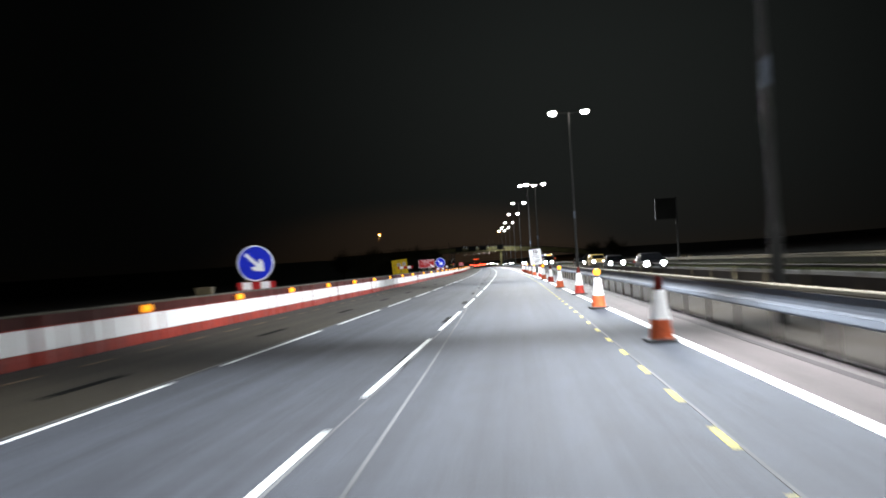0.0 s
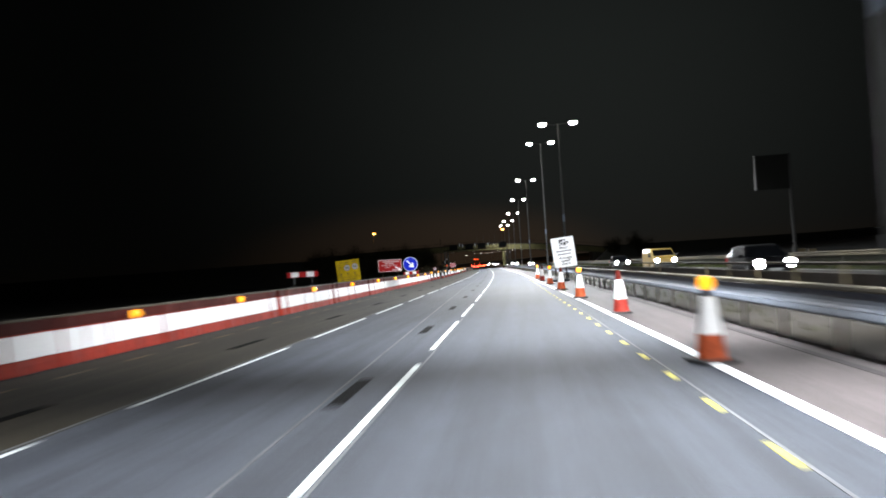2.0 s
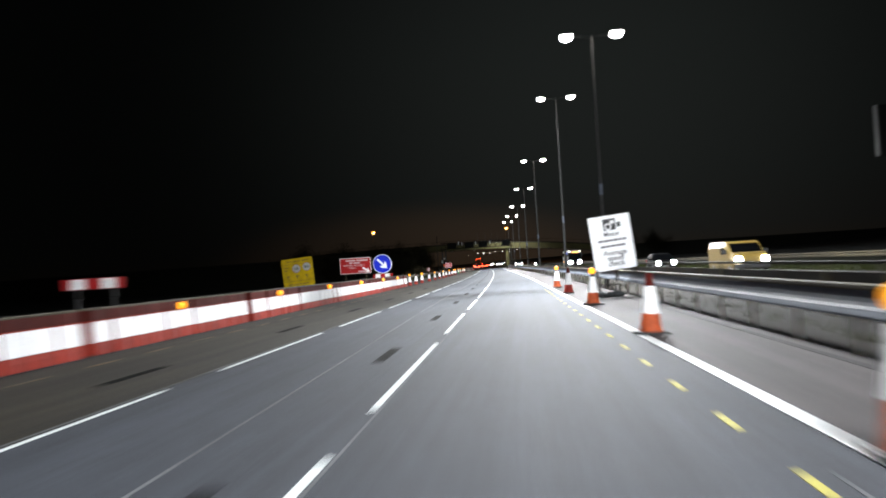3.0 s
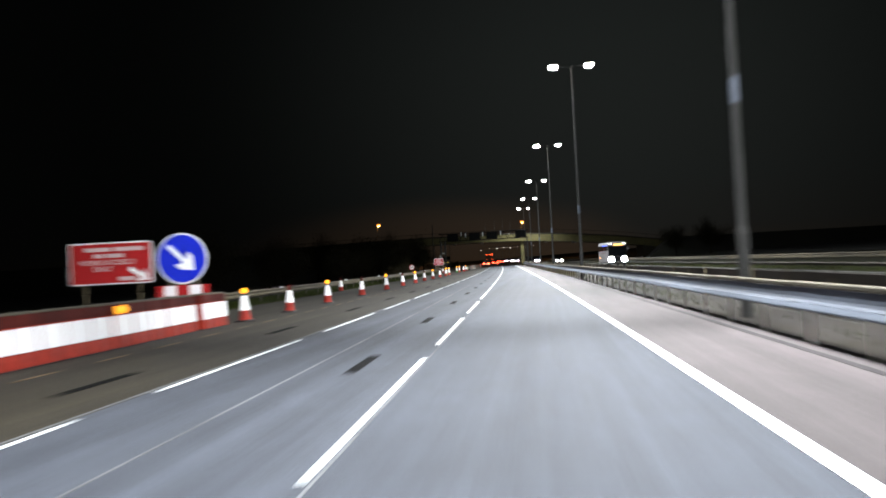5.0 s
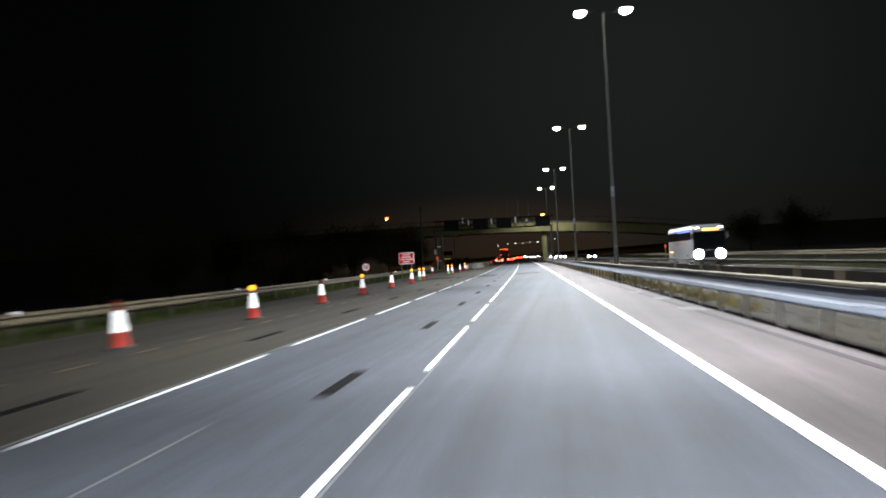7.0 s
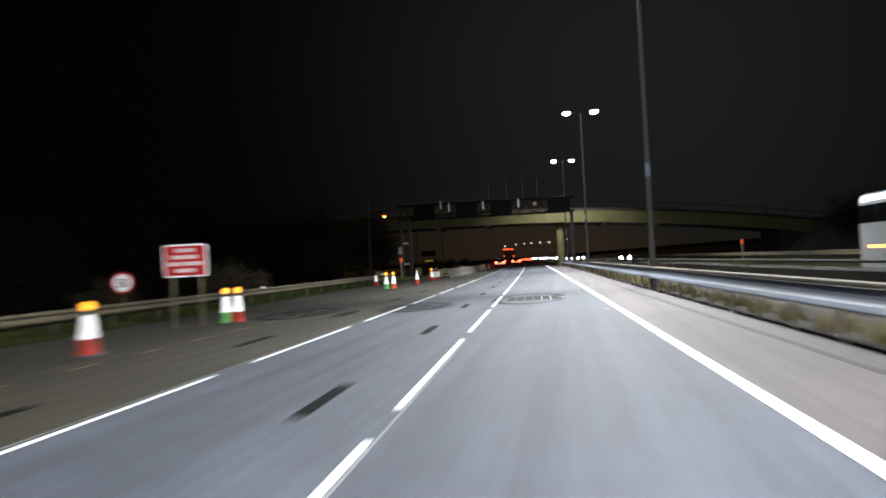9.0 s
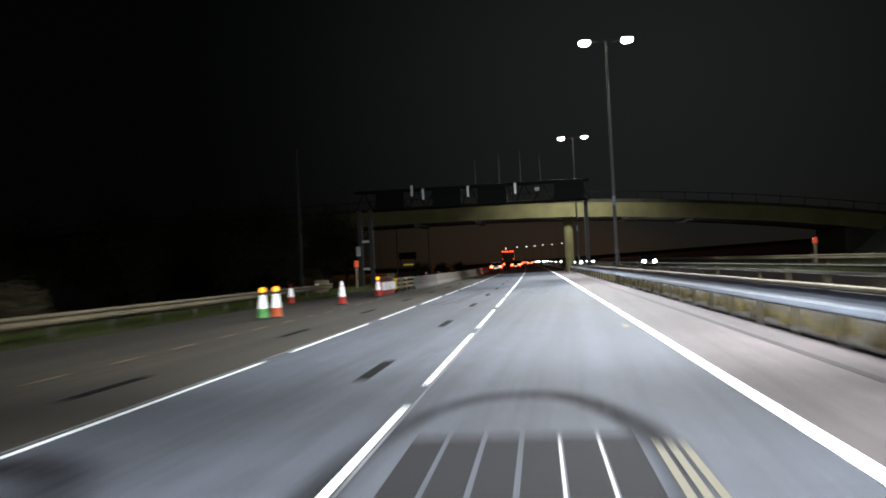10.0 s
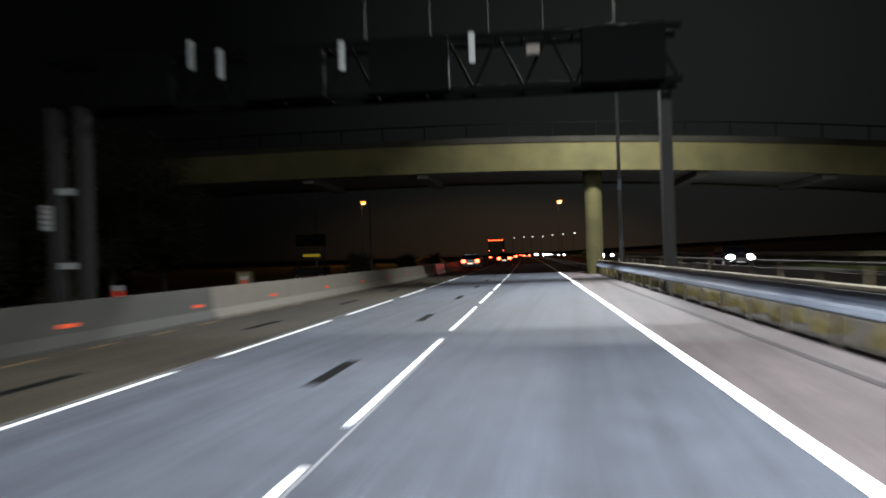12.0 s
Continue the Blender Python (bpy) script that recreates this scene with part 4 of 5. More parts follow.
def hazard_board(parent, z, w=1.75, h=0.36):
    board = part("hazard_board", boxed(-w / 2, w / 2, -0.07, -0.04, z, z + h, bevel=0.006), SHEET_RED, parent, "red and white hazard board")
    for x in (-0.42, 0.42):
        part("white_block", boxed(x - 0.21, x + 0.21, -0.076, -0.068, z + 0.01, z + h - 0.01), SHEET_WHITE, board)


def keep_right_sign(m):
    top = thing("keep_right_sign", m, "round blue sign with a white diagonal arrow above a hazard board", "road sign", "blue arrow signs")
    posts(top, (-0.45, 0.45), 2.6)
    plate = part("disc", disc(bmesh.new(), 0.84, 0.0, 0.03, 48, (0, 2.15)), SHEET_WHITE, top, "white-rimmed round plate")
    part("blue_face", disc(bmesh.new(), 0.79, -0.018, 0.01, 48, (0, 2.15)), SHEET_BLUE, plate)
    a = [(-0.075, 0.62), (0.075, 0.62), (0.075, -0.12), (0.30, 0.02), (0.30, -0.20), (0.0, -0.56), (-0.30, -0.20), (-0.30, 0.02), (-0.075, -0.12)]
    c, s = math.cos(radians(45)), math.sin(radians(45))
    part("arrow", flat([(x * c - z * s, 2.15 + x * s + z * c) for x, z in a], -0.034, -0.026), SHEET_WHITE, plate)
    hazard_board(top, 0.92)
    for x in (-0.45, 0.45):
        part("foot", boxed(x - 0.12, x + 0.12, -0.5, 0.5, 0, 0.07, bevel=0.015), STEEL_DULL, top)
    return top


blue = keep_right_sign(spot_on(-11.84, 37.9, 12))
copy_thing(blue, on_road(spot_on(-10.93, 141.5, 4)))
stand = thing("hazard_stand", spot_on(-11.49, 91.8, 6), "red and white hazard board on a steel stand", "road sign")
for x in (-0.5, 0.5):
    part("post", tube(bmesh.new(), 0.035, 0.035, 0, 1.75, (x, 0.06), 12), RUBBER, stand)
hazard_board(stand, 1.45, 1.68, 0.3)
for x in (-0.5, 0.5):
    part("foot", boxed(x - 0.1, x + 0.1, -0.5, 0.5, 0, 0.07, bevel=0.015), STEEL_DULL, stand)


def yellow_board():
    top = thing("yellow_sign", spot_on(-17.6, 137.7, 5), "tilted yellow roadworks board with two grey speed discs", "road sign")
    panel = part("panel", flat(rounded(2.6, 2.4, 0.06), -0.02, 0.02), SHEET_YELLOW, top)
    panel.matrix_basis = pose(0, 0, 1.85, 0, -4.5, 0)
    for x, z in ((-0.1, 0.33), (0.78, 0.40)):
        d = part("speed_disc", disc(bmesh.new(), 0.36, -0.03, 0.012, 36, (x, z)), SHEET_RED, panel, "grey disc with a red rim")
        part("disc_face", disc(bmesh.new(), 0.335, -0.04, 0.01, 36, (x, z)), SHEET_GREY, d)
        for sx in (-0.1, 0.1):
            part("text_bar", boxed(x + sx - 0.06, x + sx + 0.06, -0.048, -0.044, z - 0.1, z + 0.1), PLATE_DULL, d)
    # ruled lines, two rows of small writing and three lane symbols
    bars([(-1.25, 1.25, 0.70), (-1.25, 1.25, -0.72)], -0.024, panel, INK_OCHRE, 0.03)
    bars([(-0.85, -0.45, 0.92), (-0.35, 0.3, 0.92), (0.4, 0.95, 0.92), (-1.15, -0.75, 0.42), (-1.15, -0.85, 0.20)], -0.024, panel, INK_OCHRE, 0.07)
    bars([(-0.95, -0.5, -1.02), (-0.4, 0.2, -1.02), (0.3, 0.8, -1.02)], -0.024, panel, INK_OCHRE, 0.07)
    for x in (-0.85, -0.1, 0.7):
        part("lane_symbol", flat([(x - 0.12, -0.24), (x + 0.12, -0.24), (x + 0.12, -0.34), (x + 0.04, -0.34), (x + 0.04, -0.56), (x - 0.04, -0.56), (x - 0.04, -0.34), (x - 0.12, -0.34)], -0.028, -0.022), INK_OCHRE, panel)
    posts(top, (-0.8, 0.8), 2.6)
    return top


yellow_board()


def red_board(name, m, w, h, z, rows, bar_h, arrow, label):
    top = thing(name, m, label, "road sign", "red works signs")
    posts(top, (-w * 0.33, w * 0.33), z + h * 0.3)
    panel = part("panel", flat([(x, zz + z) for x, zz in rounded(w, h, 0.09)], -0.03, 0.01), SHEET_WHITE, top)
    part("red_face", flat([(x, zz + z) for x, zz in rounded(w - 0.07, h - 0.07, 0.06)], -0.04, -0.032), SHEET_RED, panel)
    bars([(x0, x1, z + zz) for x0, x1, zz in rows], -0.044, panel, SHEET_PINK, bar_h)
    if arrow:
        c, s = math.cos(radians(58)), math.sin(radians(58))
        a = [(-0.07, 0.40), (0.07, 0.40), (0.07, -0.06), (0.24, -0.02), (0.0, -0.36), (-0.24, -0.02), (-0.07, -0.06)]
        part("arrow", flat([(0.95 + x * c - zz * s, z - 0.40 + x * s + zz * c) for x, zz in a], -0.048, -0.042), SHEET_WHITE, panel)
    return top, panel


access_sign, access = red_board("works_access_sign", spot_on(-13.3, 141.3, 5), 2.72, 1.38, 2.17, [(-0.85, 0.02, 0.40), (0.12, 1.1, 0.40), (-0.55, -0.25, 0.19), (-0.15, 0.42, 0.19), (0.25, 0.82, -0.58)], 0.125, True,
          "red rectangular works sign with white writing and arrow")
minor_sign, minor = red_board("works_sign", spot_on(-9.91, 226.0, 4), 1.24, 0.92, 1.9, [(-0.30, 0.28, 0.24), (-0.40, 0.36, 0.05), (-0.52, -0.12, -0.14), (-0.06, 0.50, -0.14), (-0.30, 0.28, -0.33)], 0.105, False, "small red works sign with white writing")

for words, x, z in (("WORKS ACCESS 3", -0.12, 2.13), ("ONLY", -0.28, 1.92)):
    text_on(words, 0.225, x, z, -0.045, SHEET_PINK, access)

limit = thing("speed_limit_sign", spot_on(-14.15, 230.2, 4), "round fifty speed limit sign with a red rim", "road sign")
posts(limit, (0.0,), 1.75)
plate = part("disc", disc(bmesh.new(), 0.38, 0.0, 0.02, 40, (0, 1.4)), SHEET_RED, limit)
part("disc_face", disc(bmesh.new(), 0.31, -0.014, 0.01, 40, (0, 1.4)), SHEET_WHITE, plate)
text_on("50", 0.40, 0, 1.26, -0.024, INK, plate)
part("foot", boxed(-0.2, 0.2, -0.3, 0.3, 0, 0.06, bevel=0.015), STEEL_DULL, limit)


def camera_sign():
    top = thing("speed_check_sign", spot_on(3.42, 98.2, 3), "tilted white speed-check sign with camera symbol on a frame", "road sign")
    panel = part("panel", flat(rounded(1.40, 1.84, 0.05), -0.02, 0.02), SHEET_WHITE, top)
    panel.matrix_basis = pose(0, 0, 1.785, 0, -5.5, 0)
    edge = rounded(1.40, 1.84, 0.05)
    hoop = [[(x * k, y, z * k) for x, z in edge + edge[:1]] for k, y in ((0.998, -0.022), (1.012, -0.022), (1.012, 0.022), (0.998, 0.022))]
    part("border", loft(hoop, closed=False), INK, panel)
    symbol = part("camera_symbol", boxed(-0.22, 0.20, -0.026, -0.020, 0.42, 0.80), INK, panel, "black camera symbol")
    part("camera_lens", disc(bmesh.new(), 0.12, -0.028, 0.006, 24, (-0.06, 0.54)), SHEET_WHITE, symbol)
    part("camera_body", boxed(0.02, 0.16, -0.031, -0.027, 0.62, 0.74), SHEET_WHITE, symbol)
    part("lens_middle", disc(bmesh.new(), 0.075, -0.033, 0.004, 24, (-0.06, 0.54)), INK, symbol)
    part("flash", boxed(0.24, 0.36, -0.026, -0.020, 0.50, 0.66), INK, symbol)
    text_on("Mesur", 0.21, 0.02, 0.22, -0.022, INK, panel)
    for z, words in ((0.04, ((-0.46, -0.30), (-0.28, -0.12), (-0.10, 0.02), (0.04, 0.20), (0.22, 0.32), (0.34, 0.48))), (-0.15, ((-0.40, -0.24), (-0.22, -0.10), (-0.08, 0.10), (0.12, 0.26), (0.28, 0.42)))):
        bars([(a, b, z) for a, b in words], -0.024, panel, INK_GREY, 0.07)
    for w, z in (("Average", -0.42), ("speed", -0.60), ("check", -0.78)):
        text_on(w, 0.235, 0.04, z, -0.022, INK, panel)
    for x in (-0.55, 0.12):
        bm = rod(bmesh.new(), (x, -0.35, 0.03), (x, 0.045, 1.0), 0.022)
        rod(bm, (x, 0.045, 1.0), (x, 0.045, 2.3), 0.022)
        rod(bm, (x, 0.55, 0.03), (x, 0.06, 1.35), 0.022)
        part("leg", bm, STEEL_DARK, top)
    part("cross_bar", rod(bmesh.new(), (-0.55, -0.2, 0.40), (0.12, -0.2, 0.40), 0.02), STEEL_DARK, top)
    return top


camera_sign()


def sandbag(m):
    bm = bmesh.new()
    bmesh.ops.create_uvsphere(bm, u_segments=14, v_segments=8, radius=1)
    for v in bm.verts:
        v.co = Vector((v.co.x * 0.28, v.co.y * 0.17, max(-0.07, v.co.z * 0.10)))
        v.co += 0.02 * noise.noise_vector(v.co * 9)
        v.co.z += 0.075
    ob = part("sandbag", bm, SACK, None, smooth=True)
    ob.matrix_basis = on_road(m)
    return tagged(ob, "dark sandbag weighing down the sign frame", "sandbag", "sandbags at the sign")


for x, y, r in ((2.8, 97.7, 10), (3.4, 97.65, -15), (3.1, 97.5, 80), (2.9, 98.8, 30)):
    sandbag(spot_on(x, y, r))


# ---- end of the works: striped rail terminal and concrete barrier ----
def rail_terminal():
    top = thing("barrier_terminal", pose(-8.35, 272.8, ground_z(-8.35)), "pale triple-rail crash barrier terminal with a yellow nose", "safety barrier")
    for z in (0.30, 0.55, 0.80):
        part("rail", along([(-0.04, z - 0.055), (0.05, z - 0.055), (0.06, z), (0.05, z + 0.055), (-0.04, z + 0.055)], [(0, 0, 0), (0.25, 6.0, 0)]), STEEL_DULL, top)
    for k in range(4):
        part("post", boxed(-0.16 + 0.08 * k, -0.05 + 0.08 * k, 0.3 + 1.8 * k, 0.42 + 1.8 * k, 0, 0.86), STEEL_DARK, top)
    part("back_panel", boxed(-0.10, -0.06, 0.2, 5.9, 0.1, 0.84), RUBBER, top)
    part("nose", loft([[(-0.22, -0.25, 0.2), (0.22, -0.25, 0.2), (0.22, -0.25, 0.88), (-0.22, -0.25, 0.88)], [(-0.1, 0.9, 0.3), (0.08, 0.9, 0.3), (0.08, 0.9, 0.86), (-0.1, 0.9, 0.86)]]), SHEET_YELLOW, top, "yellow nose piece")
    part("nose_panel", flat([(-0.2, 0.3), (0.2, 0.3), (0.2, 0.68), (-0.2, 0.68)], -0.27, -0.255), SHEET_WHITE, top)
    return top


rail_terminal()
STEP = [(-0.28, 0.0), (0.28, 0.0), (0.28, 0.07), (0.16, 0.26), (0.10, 0.80), (-0.10, 0.80), (-0.16, 0.26), (-0.28, 0.07)]


def wall_x(y):
    t = max(0.0, y - 279)
    return -8.2 + min(t, 45) * 0.02 + max(0.0, t - 45) * 0.003


y, k = 279.0, 0
while y < 420:
    n = 10.6 if k == 0 else 6.0
    a, b = wall_x(y), wall_x(y + n)
    block = tagged(part("concrete_barrier", along(STEP, [at_road(a, y, ground_z(a)), at_road((a + b) / 2, y + n / 2, ground_z((a + b) / 2)), at_road(b, y + n - 0.03, ground_z(b))]), BARRIER_OLD if k == 0 else SHEET_WHITE if k == 8 else BARRIER_NEW),
                   ("weathered dark" if k == 0 else "white-painted" if k == 8 else "pale new") + " concrete road barrier block", "concrete barrier", "concrete barriers")
    for f in ((0.42, 0.92) if k == 0 else (0.75,)):
        ry = y + n * f
        mark = part("orange_mark", boxed(-0.01, 0.012, -0.22, 0.22, 0.36, 0.43), ORANGE_MARK, block, "orange paint mark")
        mark.matrix_basis = on_road(spot_on(wall_x(ry) + 0.15, ry))
    y += n
    k += 1
for y in (285.4, 292.1):
    st = thing("barrier_stud", pose(wall_x(y), y, ground_z(wall_x(y)) + 0.80), "small red and white reflector post on the concrete barrier", "reflector", "reflectors on the barrier")
    part("body", boxed(-0.035, 0.035, -0.03, 0.03, 0, 0.12, bevel=0.01), RED_PLASTIC, st)
    part("reflector", boxed(-0.04, 0.04, -0.036, 0.036, 0.12, 0.22, bevel=0.01), PLATE_DULL, st, "pale reflective cap")


def marker_post(x, y, h, label):
    top = thing("marker_post", spot_on(x, y), label, "marker post", "orange marker posts")
    part("post", boxed(-0.1, 0.1, -0.06, 0.06, 0, h - 0.5, bevel=0.02), STEEL_DULL, top)
    part("marker_head", boxed(-0.16, 0.16, -0.08, 0.08, h - 0.5, h, bevel=0.03), ORANGE_MARK, top, "orange reflective head")


marker_post(-14.14, 289.3, 2.25, "grey post with an orange reflective head beside the works")
marker_post(22.4, 296.9, 2.15, "grey post with an orange head on the opposite verge")


def cabinet(x, y, w, h, name="roadside_cabinet"):
    top = thing(name, spot_on(x, y), "grey steel roadside equipment cabinet", "cabinet", "roadside cabinets")
    part("plinth", boxed(-w / 2 - 0.05, w / 2 + 0.05, -0.3, 0.3, 0, 0.12), CONCRETE_DARK, top)
    body = part("body", boxed(-w / 2, w / 2, -0.25, 0.25, 0.12, h, bevel=0.02), STEEL_DULL, top)
    door = part("door", boxed(-w / 2 + 0.06, w / 2 - 0.06, -0.265, -0.25, 0.2, h - 0.08), STEEL_DULL, top)
    part("handle", boxed(w / 2 - 0.16, w / 2 - 0.12, -0.285, -0.265, h * 0.45, h * 0.6), STEEL_DARK, door)


cabinet(-14.9, 281.4, 0.9, 0.95)
cabinet(-15.6, 313.0, 0.8, 1.0)
cabinet(-15.0, 39.6, 0.8, 1.15)
cabinet(25.6, 121.6, 1.0, 0.9)
cabinet(26.8, 121.9, 0.6, 0.8)


def sign_mast(x, y):
    top = thing("sign_mast", spot_on(x, y), "tall grey mast with a dark sign box on the opposite verge", "mast")
    part("column", lathe([(0.22, 0), (0.22, 1.2), (0.14, 1.3), (0.12, 9.3)], 14), POLE, top)
    part("sign_box", boxed(-2.9, -0.15, -0.25, 0.15, 6.2, 9.2, bevel=0.05), GANTRY_LEG, top)
    part("pale_edge", boxed(-3.0, -2.91, -0.3, 0.2, 6.2, 9.2), POLE, top, "pale steel edge")
    return top


sign_mast(24.95, 120.7)
mast = thing("camera_pole", spot_on(-15.0, 276.9), "thin unlit grey pole behind the verge barrier", "pole")
# Takes the darkened leg colour, as little lamplight reaches the pole
part("column", lathe([(0.12, 0), (0.11, 3), (0.08, 9.5)], 12), GANTRY_LEG, mast)
part("base_section", lathe([(0.17, 0), (0.17, 1.2), (0.12, 1.3)], 12), GANTRY_LEG, mast)
for y in (146.0, 162.0, 180.7, 197.3, 213.9, 243.2, 275.6):
    rf = thing("verge_reflector", pose(-13.67, y, ground_z(-13.65) + 0.68), "white reflector on the crash barrier", "reflector", "reflectors on the barrier")
    part("body", boxed(-0.11, 0.11, -0.03, 0.03, 0, 0.12, bevel=0.01), SHEET_WHITE, rf)


# Site lighting trailer beyond the gantry
def works_trailer(x, y):
    top = thing("works_trailer", spot_on(x, y), "dark works trailer with a yellow lit panel", "trailer")
    part("body", boxed(-1.2, 1.2, -0.8, 0.8, 0.5, 1.0, bevel=0.05), GANTRY_LEG, top)
    for sx in (-0.95, 0.95):
        part("mast", boxed(sx - 0.06, sx + 0.06, -0.1, 0.1, 1.0, 3.2), GANTRY_LEG, top)
        w = part("wheel", tube(bmesh.new(), 0.33, 0.33, -0.1, 0.1), RUBBER, top)
        w.matrix_basis = pose(sx * 1.1, 0, 0.33, 0, 90, 0)
    panel = part("panel", boxed(-1.1, 1.1, -0.2, 0.0, 2.55, 3.4, bevel=0.03), GANTRY, top)
    part("yellow_strip", boxed(-0.55, 0.7, -0.24, -0.2, 1.75, 1.95), YELLOW_LIGHT, top, "yellow lit strip")
    return top


works_trailer(-16.0, 328.2)


def spoil_heap(x, y, w, d, h):
    """A lumpy heap of excavated soil left on the closed shoulder."""
    bm = bmesh.new()
    bmesh.ops.create_grid(bm, x_segments=28, y_segments=20, size=1)
    for v in bm.verts:
        r = min(1.0, math.hypot(v.co.x, v.co.y))
        lump = 0.28 * noise.noise(Vector((v.co.x * 2.3, v.co.y * 2.3, 4))) + 0.1 * noise.noise(Vector((v.co.x * 7, v.co.y * 7, 1)))
        rise = max(0.0, (1 - r ** 2.2) * (1 + lump))
        v.co = Vector((v.co.x * w / 2, v.co.y * d / 2, rise * h - 0.02))
    ob = part("spoil_heap", bm, SPOIL, None, smooth=True)
    ob.matrix_basis = on_road(spot_on(x, y))
    return tagged(ob, "heap of sandy soil lit orange beyond the bridge", "heap")


spoil_heap(-41.5, 640, 17.0, 12.0, 3.2)


# ---- vehicles ----
def wheel(parent, x, y, r=0.32, w=0.21):
    bm = tube(bmesh.new(), r, r, -w / 2, w / 2, (0, 0), 24)
    bmesh.ops.bevel(bm, geom=[e for e in bm.edges if len(e.link_faces) == 2 and e.calc_face_angle(0) > 1], offset=0.03, segments=2, affect="EDGES")
    t = part("wheel", bm, RUBBER, parent)
    t.matrix_basis = pose(x, y, r, 0, 90, 0)
    part("rim", tube(bmesh.new(), r * 0.62, r * 0.58, -w / 2 - 0.006, w / 2 + 0.006, (0, 0), 18), RIM, t)


def car(m, paint, words, tail=False, lights=True):
    """A hatchback with its nose towards -y."""
    top = thing("car", m, words, "car", "traffic on the motorway")

    def sec(y, hw, z0, z1, tuck=0.06):
        return [(-hw + tuck, y, z0), (hw - tuck, y, z0), (hw, y, z0 + 0.16), (hw, y, (z0 + z1) / 2), (hw - 0.05, y, z1), (-hw + 0.05, y, z1), (-hw, y, (z0 + z1) / 2), (-hw, y, z0 + 0.16)]

    part("body", loft([sec(-2.1, 0.66, 0.32, 0.62), sec(-2.0, 0.80, 0.22, 0.72), sec(-1.5, 0.88, 0.2, 0.86), sec(-0.9, 0.9, 0.2, 0.95), sec(1.2, 0.9, 0.2, 0.98), sec(1.85, 0.87, 0.22, 0.98), sec(2.05, 0.78, 0.3, 0.92)]), paint, top)

    def cab(y, hw, z0, z1):
        return [(-hw, y, z0), (hw, y, z0), (hw - (z1 - z0) * 0.25, y, z1), (-hw + (z1 - z0) * 0.25, y, z1)]

    part("glazing", loft([cab(-1.05, 0.82, 0.93, 0.95), cab(-0.35, 0.83, 0.94, 1.38), cab(0.2, 0.83, 0.95, 1.44), cab(1.3, 0.82, 0.95, 1.40), cab(1.95, 0.78, 0.95, 0.99)]), GLASS, top, "dark glazing")
    part("roof", loft([[(-0.70, -0.35, 1.385), (0.70, -0.35, 1.385), (0.66, -0.35, 1.42), (-0.66, -0.35, 1.42)], [(-0.72, 0.2, 1.445), (0.72, 0.2, 1.445), (0.66, 0.2, 1.485), (-0.66, 0.2, 1.485)], [(-0.70, 1.3, 1.405), (0.70, 1.3, 1.405), (0.64, 1.3, 1.44), (-0.64, 1.3, 1.44)]]), paint, top)
    for sx in (-1, 1):
        for y in (-1.3, 1.3):
            wheel(top, sx * 0.80, y)
        part("mirror", boxed(sx * 0.95 - 0.09, sx * 0.95 + 0.09, -0.72, -0.60, 0.95, 1.08, bevel=0.02), paint, top)
        if lights and not tail:
            part("headlight", disc(bmesh.new(), 0.18, -2.02, 0.2, 20, (sx * 0.60, 0.68)), HEADLIGHT, top, "lit white headlight")
        part("tail_light", boxed(sx * 0.66 - 0.20, sx * 0.66 + 0.20, 1.98, 2.10, 0.66, 0.94, bevel=0.04), TAIL if tail else SHEET_RED, top, "red tail light")
    part("rear_plate", boxed(-0.26, 0.26, 2.04, 2.075, 0.52, 0.63), PLATE_LIT if tail else SHEET_GREY, top)
    part("front_plate", boxed(-0.26, 0.26, -2.11, -2.08, 0.38, 0.49), PLATE_DULL, top)
    part("rear_bumper", boxed(-0.80, 0.80, 1.98, 2.10, 0.28, 0.50, bevel=0.03), RUBBER, top)
    return top


def face_away(x, y):
    return pose(x, y, ground_z(x), 0, 0, 180)


# ahead, seen from behind
lead = car(face_away(-3.15, 376.0), CAR_DARK, "dark hatchback with lit red tail lights driving ahead", True)
second = car(face_away(-5.75, 351.0), CAR_SILVER, "silver hatchback with lit red tail lights driving ahead", True)
for x, y in ((-2.9, 430), (-6.0, 452), (0.3, 476), (-2.8, 505), (-6.0, 540), (0.2, 580), (-2.9, 630)):
    copy_thing(lead if x > -4 else second, on_road(face_away(x, y)))


def lorry(m):
    top = thing("lorry", m, "box lorry with a row of red marker lamps", "lorry", "traffic on the motorway")
    part("box_body", boxed(-1.22, 1.22, -4.4, 2.6, 1.1, 3.75, bevel=0.05), CAR_DARK, top)
    part("cab", boxed(-1.18, 1.18, -6.3, -4.5, 0.6, 2.9, bevel=0.15), CAR_SILVER, top)
    part("chassis", boxed(-0.5, 0.5, -6.0, 2.5, 0.6, 1.08), RUBBER, top)
    for k in range(5):
        part("marker_lamp", boxed(-1.05 + 0.5 * k, -0.85 + 0.5 * k, 2.6, 2.68, 3.5, 3.66, bevel=0.02), TAIL_ROW, top, "lit red marker lamp")
    for sx in (-1, 1):
        part("tail_light", boxed(sx * 0.95 - 0.18, sx * 0.95 + 0.18, 2.56, 2.66, 0.85, 1.02), TAIL, top, "red tail light")
        part("side_marker", boxed(sx * 1.1 - 0.06, sx * 1.1 + 0.06, 2.6, 2.67, 1.9, 2.0), TAIL_ROW, top)
        for y in (-5.3, 0.6, 1.8):
            wheel(top, sx * 0.98, y, 0.48, 0.28)
    part("tail_board", boxed(-1.15, 1.15, 2.6, 2.64, 1.2, 3.3), STEEL_DULL, top)
    part("bumper", boxed(-1.15, 1.15, 2.45, 2.6, 0.45, 0.62, bevel=0.02), STEEL_DARK, top)
    return top


lorry(face_away(-5.0, 402))

